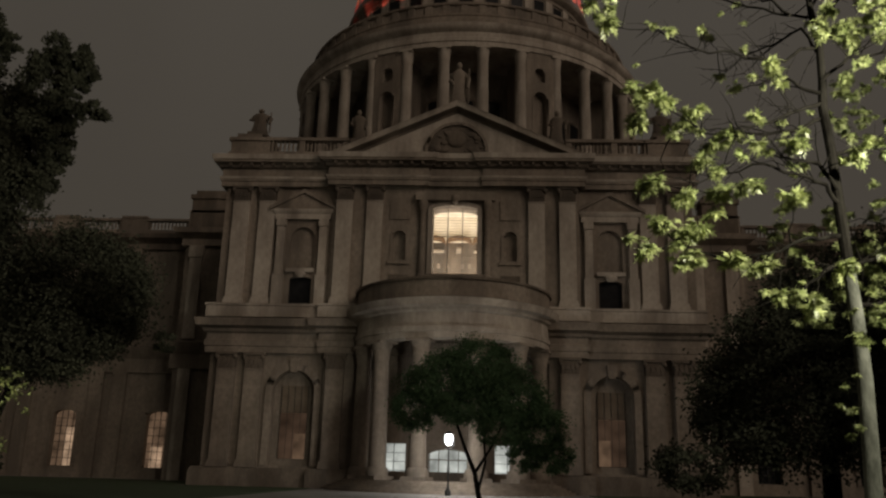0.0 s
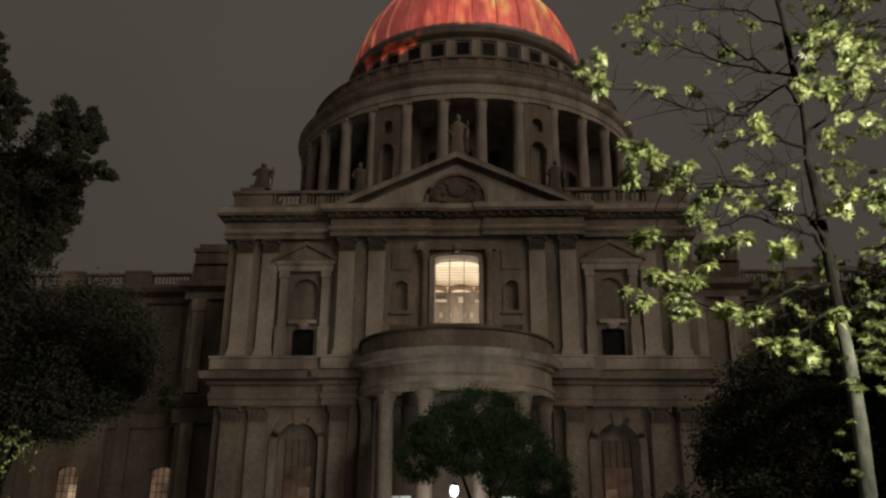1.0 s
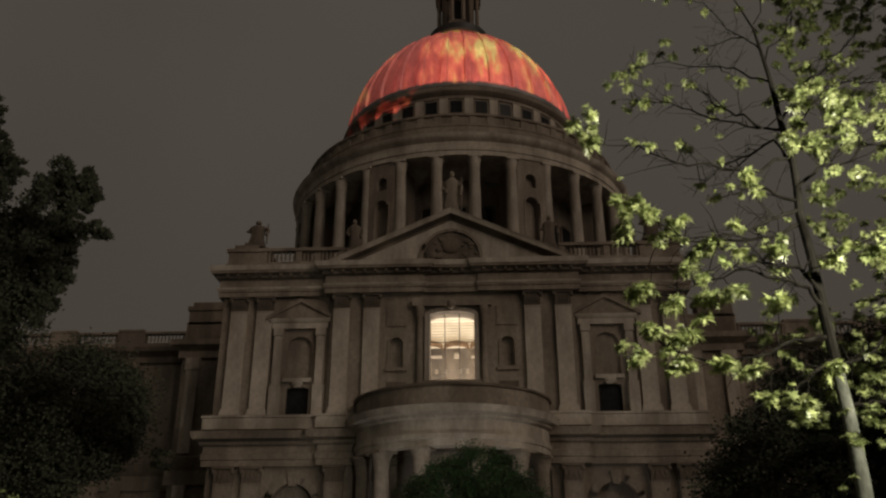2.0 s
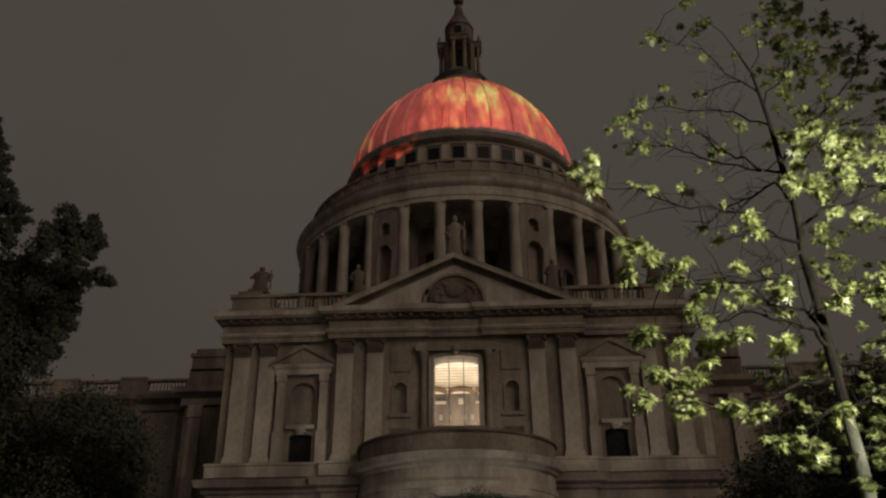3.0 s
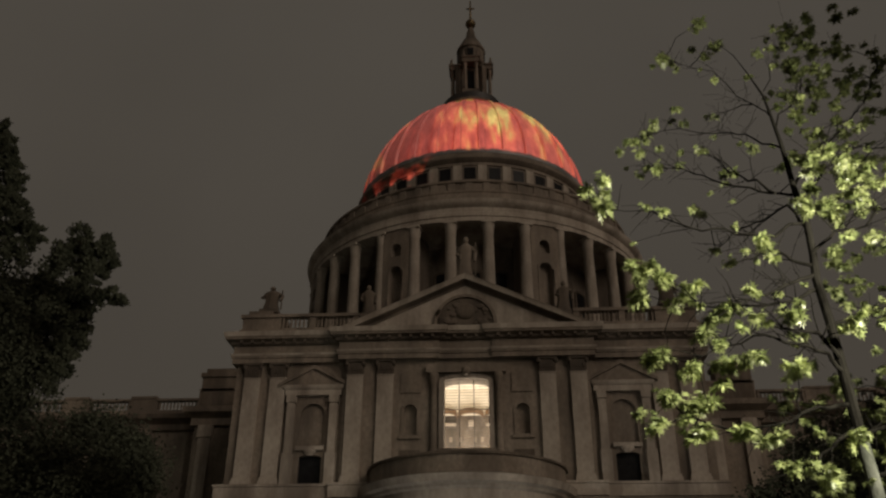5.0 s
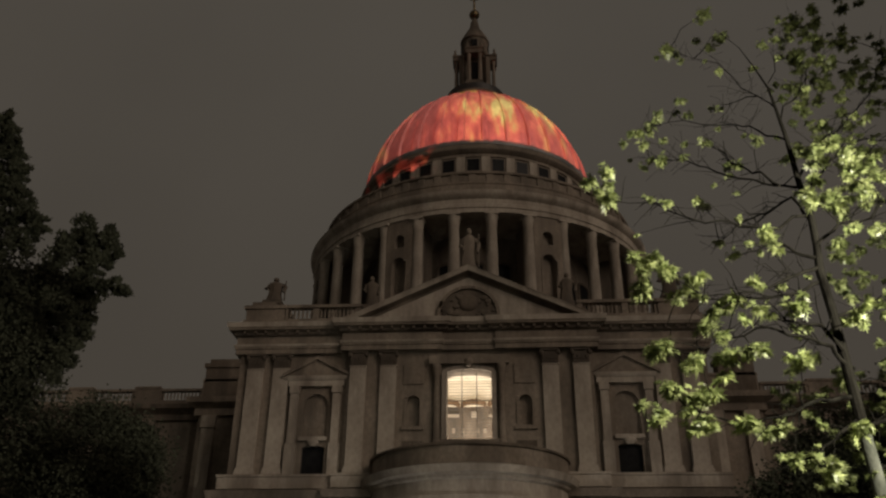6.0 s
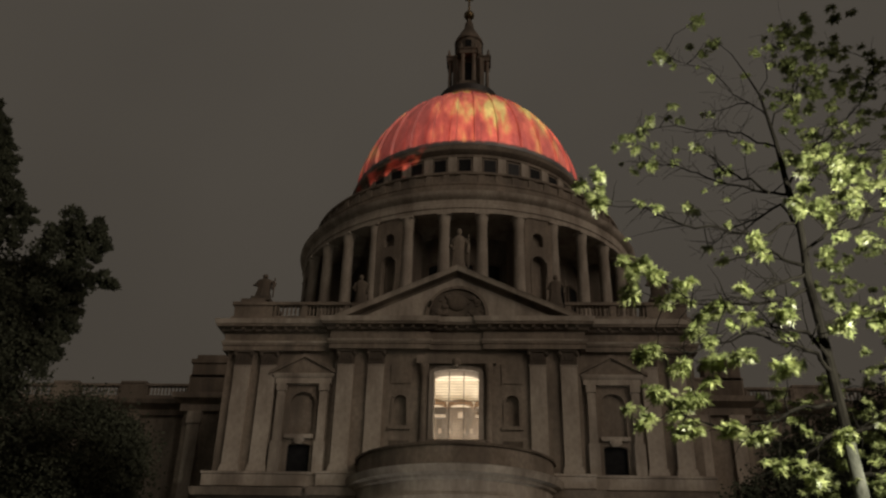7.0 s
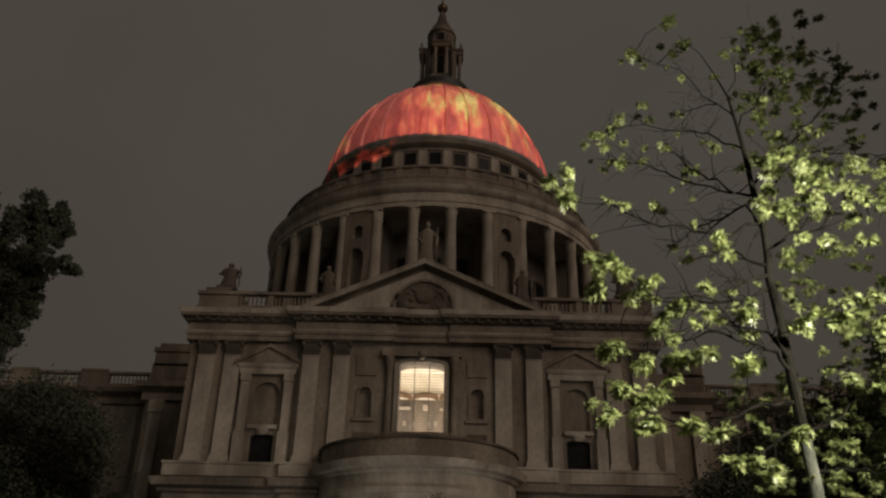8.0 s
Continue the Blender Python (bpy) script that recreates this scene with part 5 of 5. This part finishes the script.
# clouds of sprays: count, x from and to, z from and to, depth from and to, least and greatest size
for n, x0, x1, z0, z1, y0, y1, s0, s1 in ((62, 8.8, 12.2, 9.6, 10.8, -1.0, 0.3, 0.7, 1.1), (12, 9.3, 12.2, 8.9, 9.2, -0.8, 0.0, 0.6, 0.9),
                                          (22, 9.9, 12.2, 6.9, 7.8, -0.9, 0.0, 0.7, 1.1), (13, 10.96, 13.74, 8.91, 9.95, 1.6, 3.2, 0.55, 0.88),
                                          (57, 8.87, 13.74, 5.89, 7.52, 1.6, 3.2, 0.66, 1.1), (40, 9.22, 13.74, 4.62, 6.12, 1.6, 3.2, 0.66, 1.1),
                                          (16, 8.2, 10.4, 3.9, 4.8, -0.6, 0.4, 0.5, 0.9), (51, 9.8, 12.12, 12.5, 15.06, 1.6, 3.2, 0.55, 0.99),
                                          (44, 9.91, 12.23, 14.82, 16.91, 1.6, 3.2, 0.55, 0.99), (23, 12.12, 13.74, 12.85, 15.52, 1.6, 3.2, 0.55, 0.99),
                                          (6, 8.6, 8.95, 2.3, 3.6, -0.3, 0.0, 0.4, 0.6), (51, 10.0, 14.0, 7.6, 10.4, 1.8, 3.4, 0.6, 1.0),
                                          (22, 10.1, 12.6, 6.0, 7.9, -0.8, 0.4, 0.7, 1.1), (12, 9.8, 12.6, 4.0, 6.0, 0.0, 1.2, 0.7, 1.0)):
    for _ in range(n):
        tips.append(Vector((rng.uniform(x0, x1), TY + rng.uniform(y0, y1), rng.uniform(z0, z1)))), sizes.append(rng.uniform(s0, s1))


def leaf_spray(rng, n, spread):
    """A spray of lobed leaves hanging round a twig's end."""
    sh = Shape()
    lobes = [(0.0, 0.0), (0.30, -0.06), (0.13, 0.17), (0.56, 0.42), (0.12, 0.40), (0.32, 0.82), (0.07, 0.58), (0.0, 1.1)]
    outline = lobes + [(-x, y) for x, y in lobes[-2:0:-1]]
    for _ in range(n):
        out = Vector((rng.gauss(0, 1), rng.gauss(0, 1), rng.gauss(-0.25, 0.55))).normalized()
        base = out * rng.uniform(0.02, 0.38) * spread
        tip_d = (out + Vector((0, 0, -0.4)) + Vector((rng.gauss(0, .3), rng.gauss(0, .3), rng.gauss(0, .3)))).normalized()
        side_d = tip_d.cross(Vector((rng.gauss(0, .6), rng.gauss(0, .6), 1))).normalized()
        nrm = side_d.cross(tip_d)
        L = rng.uniform(0.10, 0.20)
        c = base + tip_d * L * 0.42 - nrm * L * 0.05
        k = len(sh.v)
        sh.v.append(tuple(c))
        sh.v += [tuple(base + side_d * x * L * 1.1 + tip_d * y * L + nrm * L * (0.12 * abs(x) - 0.18 * y * y)) for x, y in outline]
        m = len(outline)
        sh.f += [(k, k + 1 + i, k + 1 + (i + 1) % m) for i in range(m)]
        sh.tube([(0, 0, 0), tuple(base)], [0.004, 0.003], 3)
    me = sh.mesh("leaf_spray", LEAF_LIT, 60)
    return me


SPRAYS = [leaf_spray(random.Random(40 + k), (22, 27, 30, 18, 24)[k], (0.32, 0.37, 0.42, 0.28, 0.35)[k]) for k in range(5)]
rest = Shape()
for n, (tip, s) in enumerate(zip(tips, sizes)):
    m = pose(tip.x, tip.y, tip.z, rng.uniform(-20, 20), rng.uniform(-20, 20), rng.uniform(0, 360)) @ Matrix.Diagonal((s, s, s, 1))
    me = rng.choice(SPRAYS)
    if n < 290:
        part("leaf_spray", me, None, plane, m=m)
    else:
        rest.add([m @ v.co for v in me.vertices], [tuple(f.vertices) for f in me.polygons])
if rest.v:
    tagged(part("foliage", rest, LEAF_LIT, plane, smooth=60), kind="stuff")
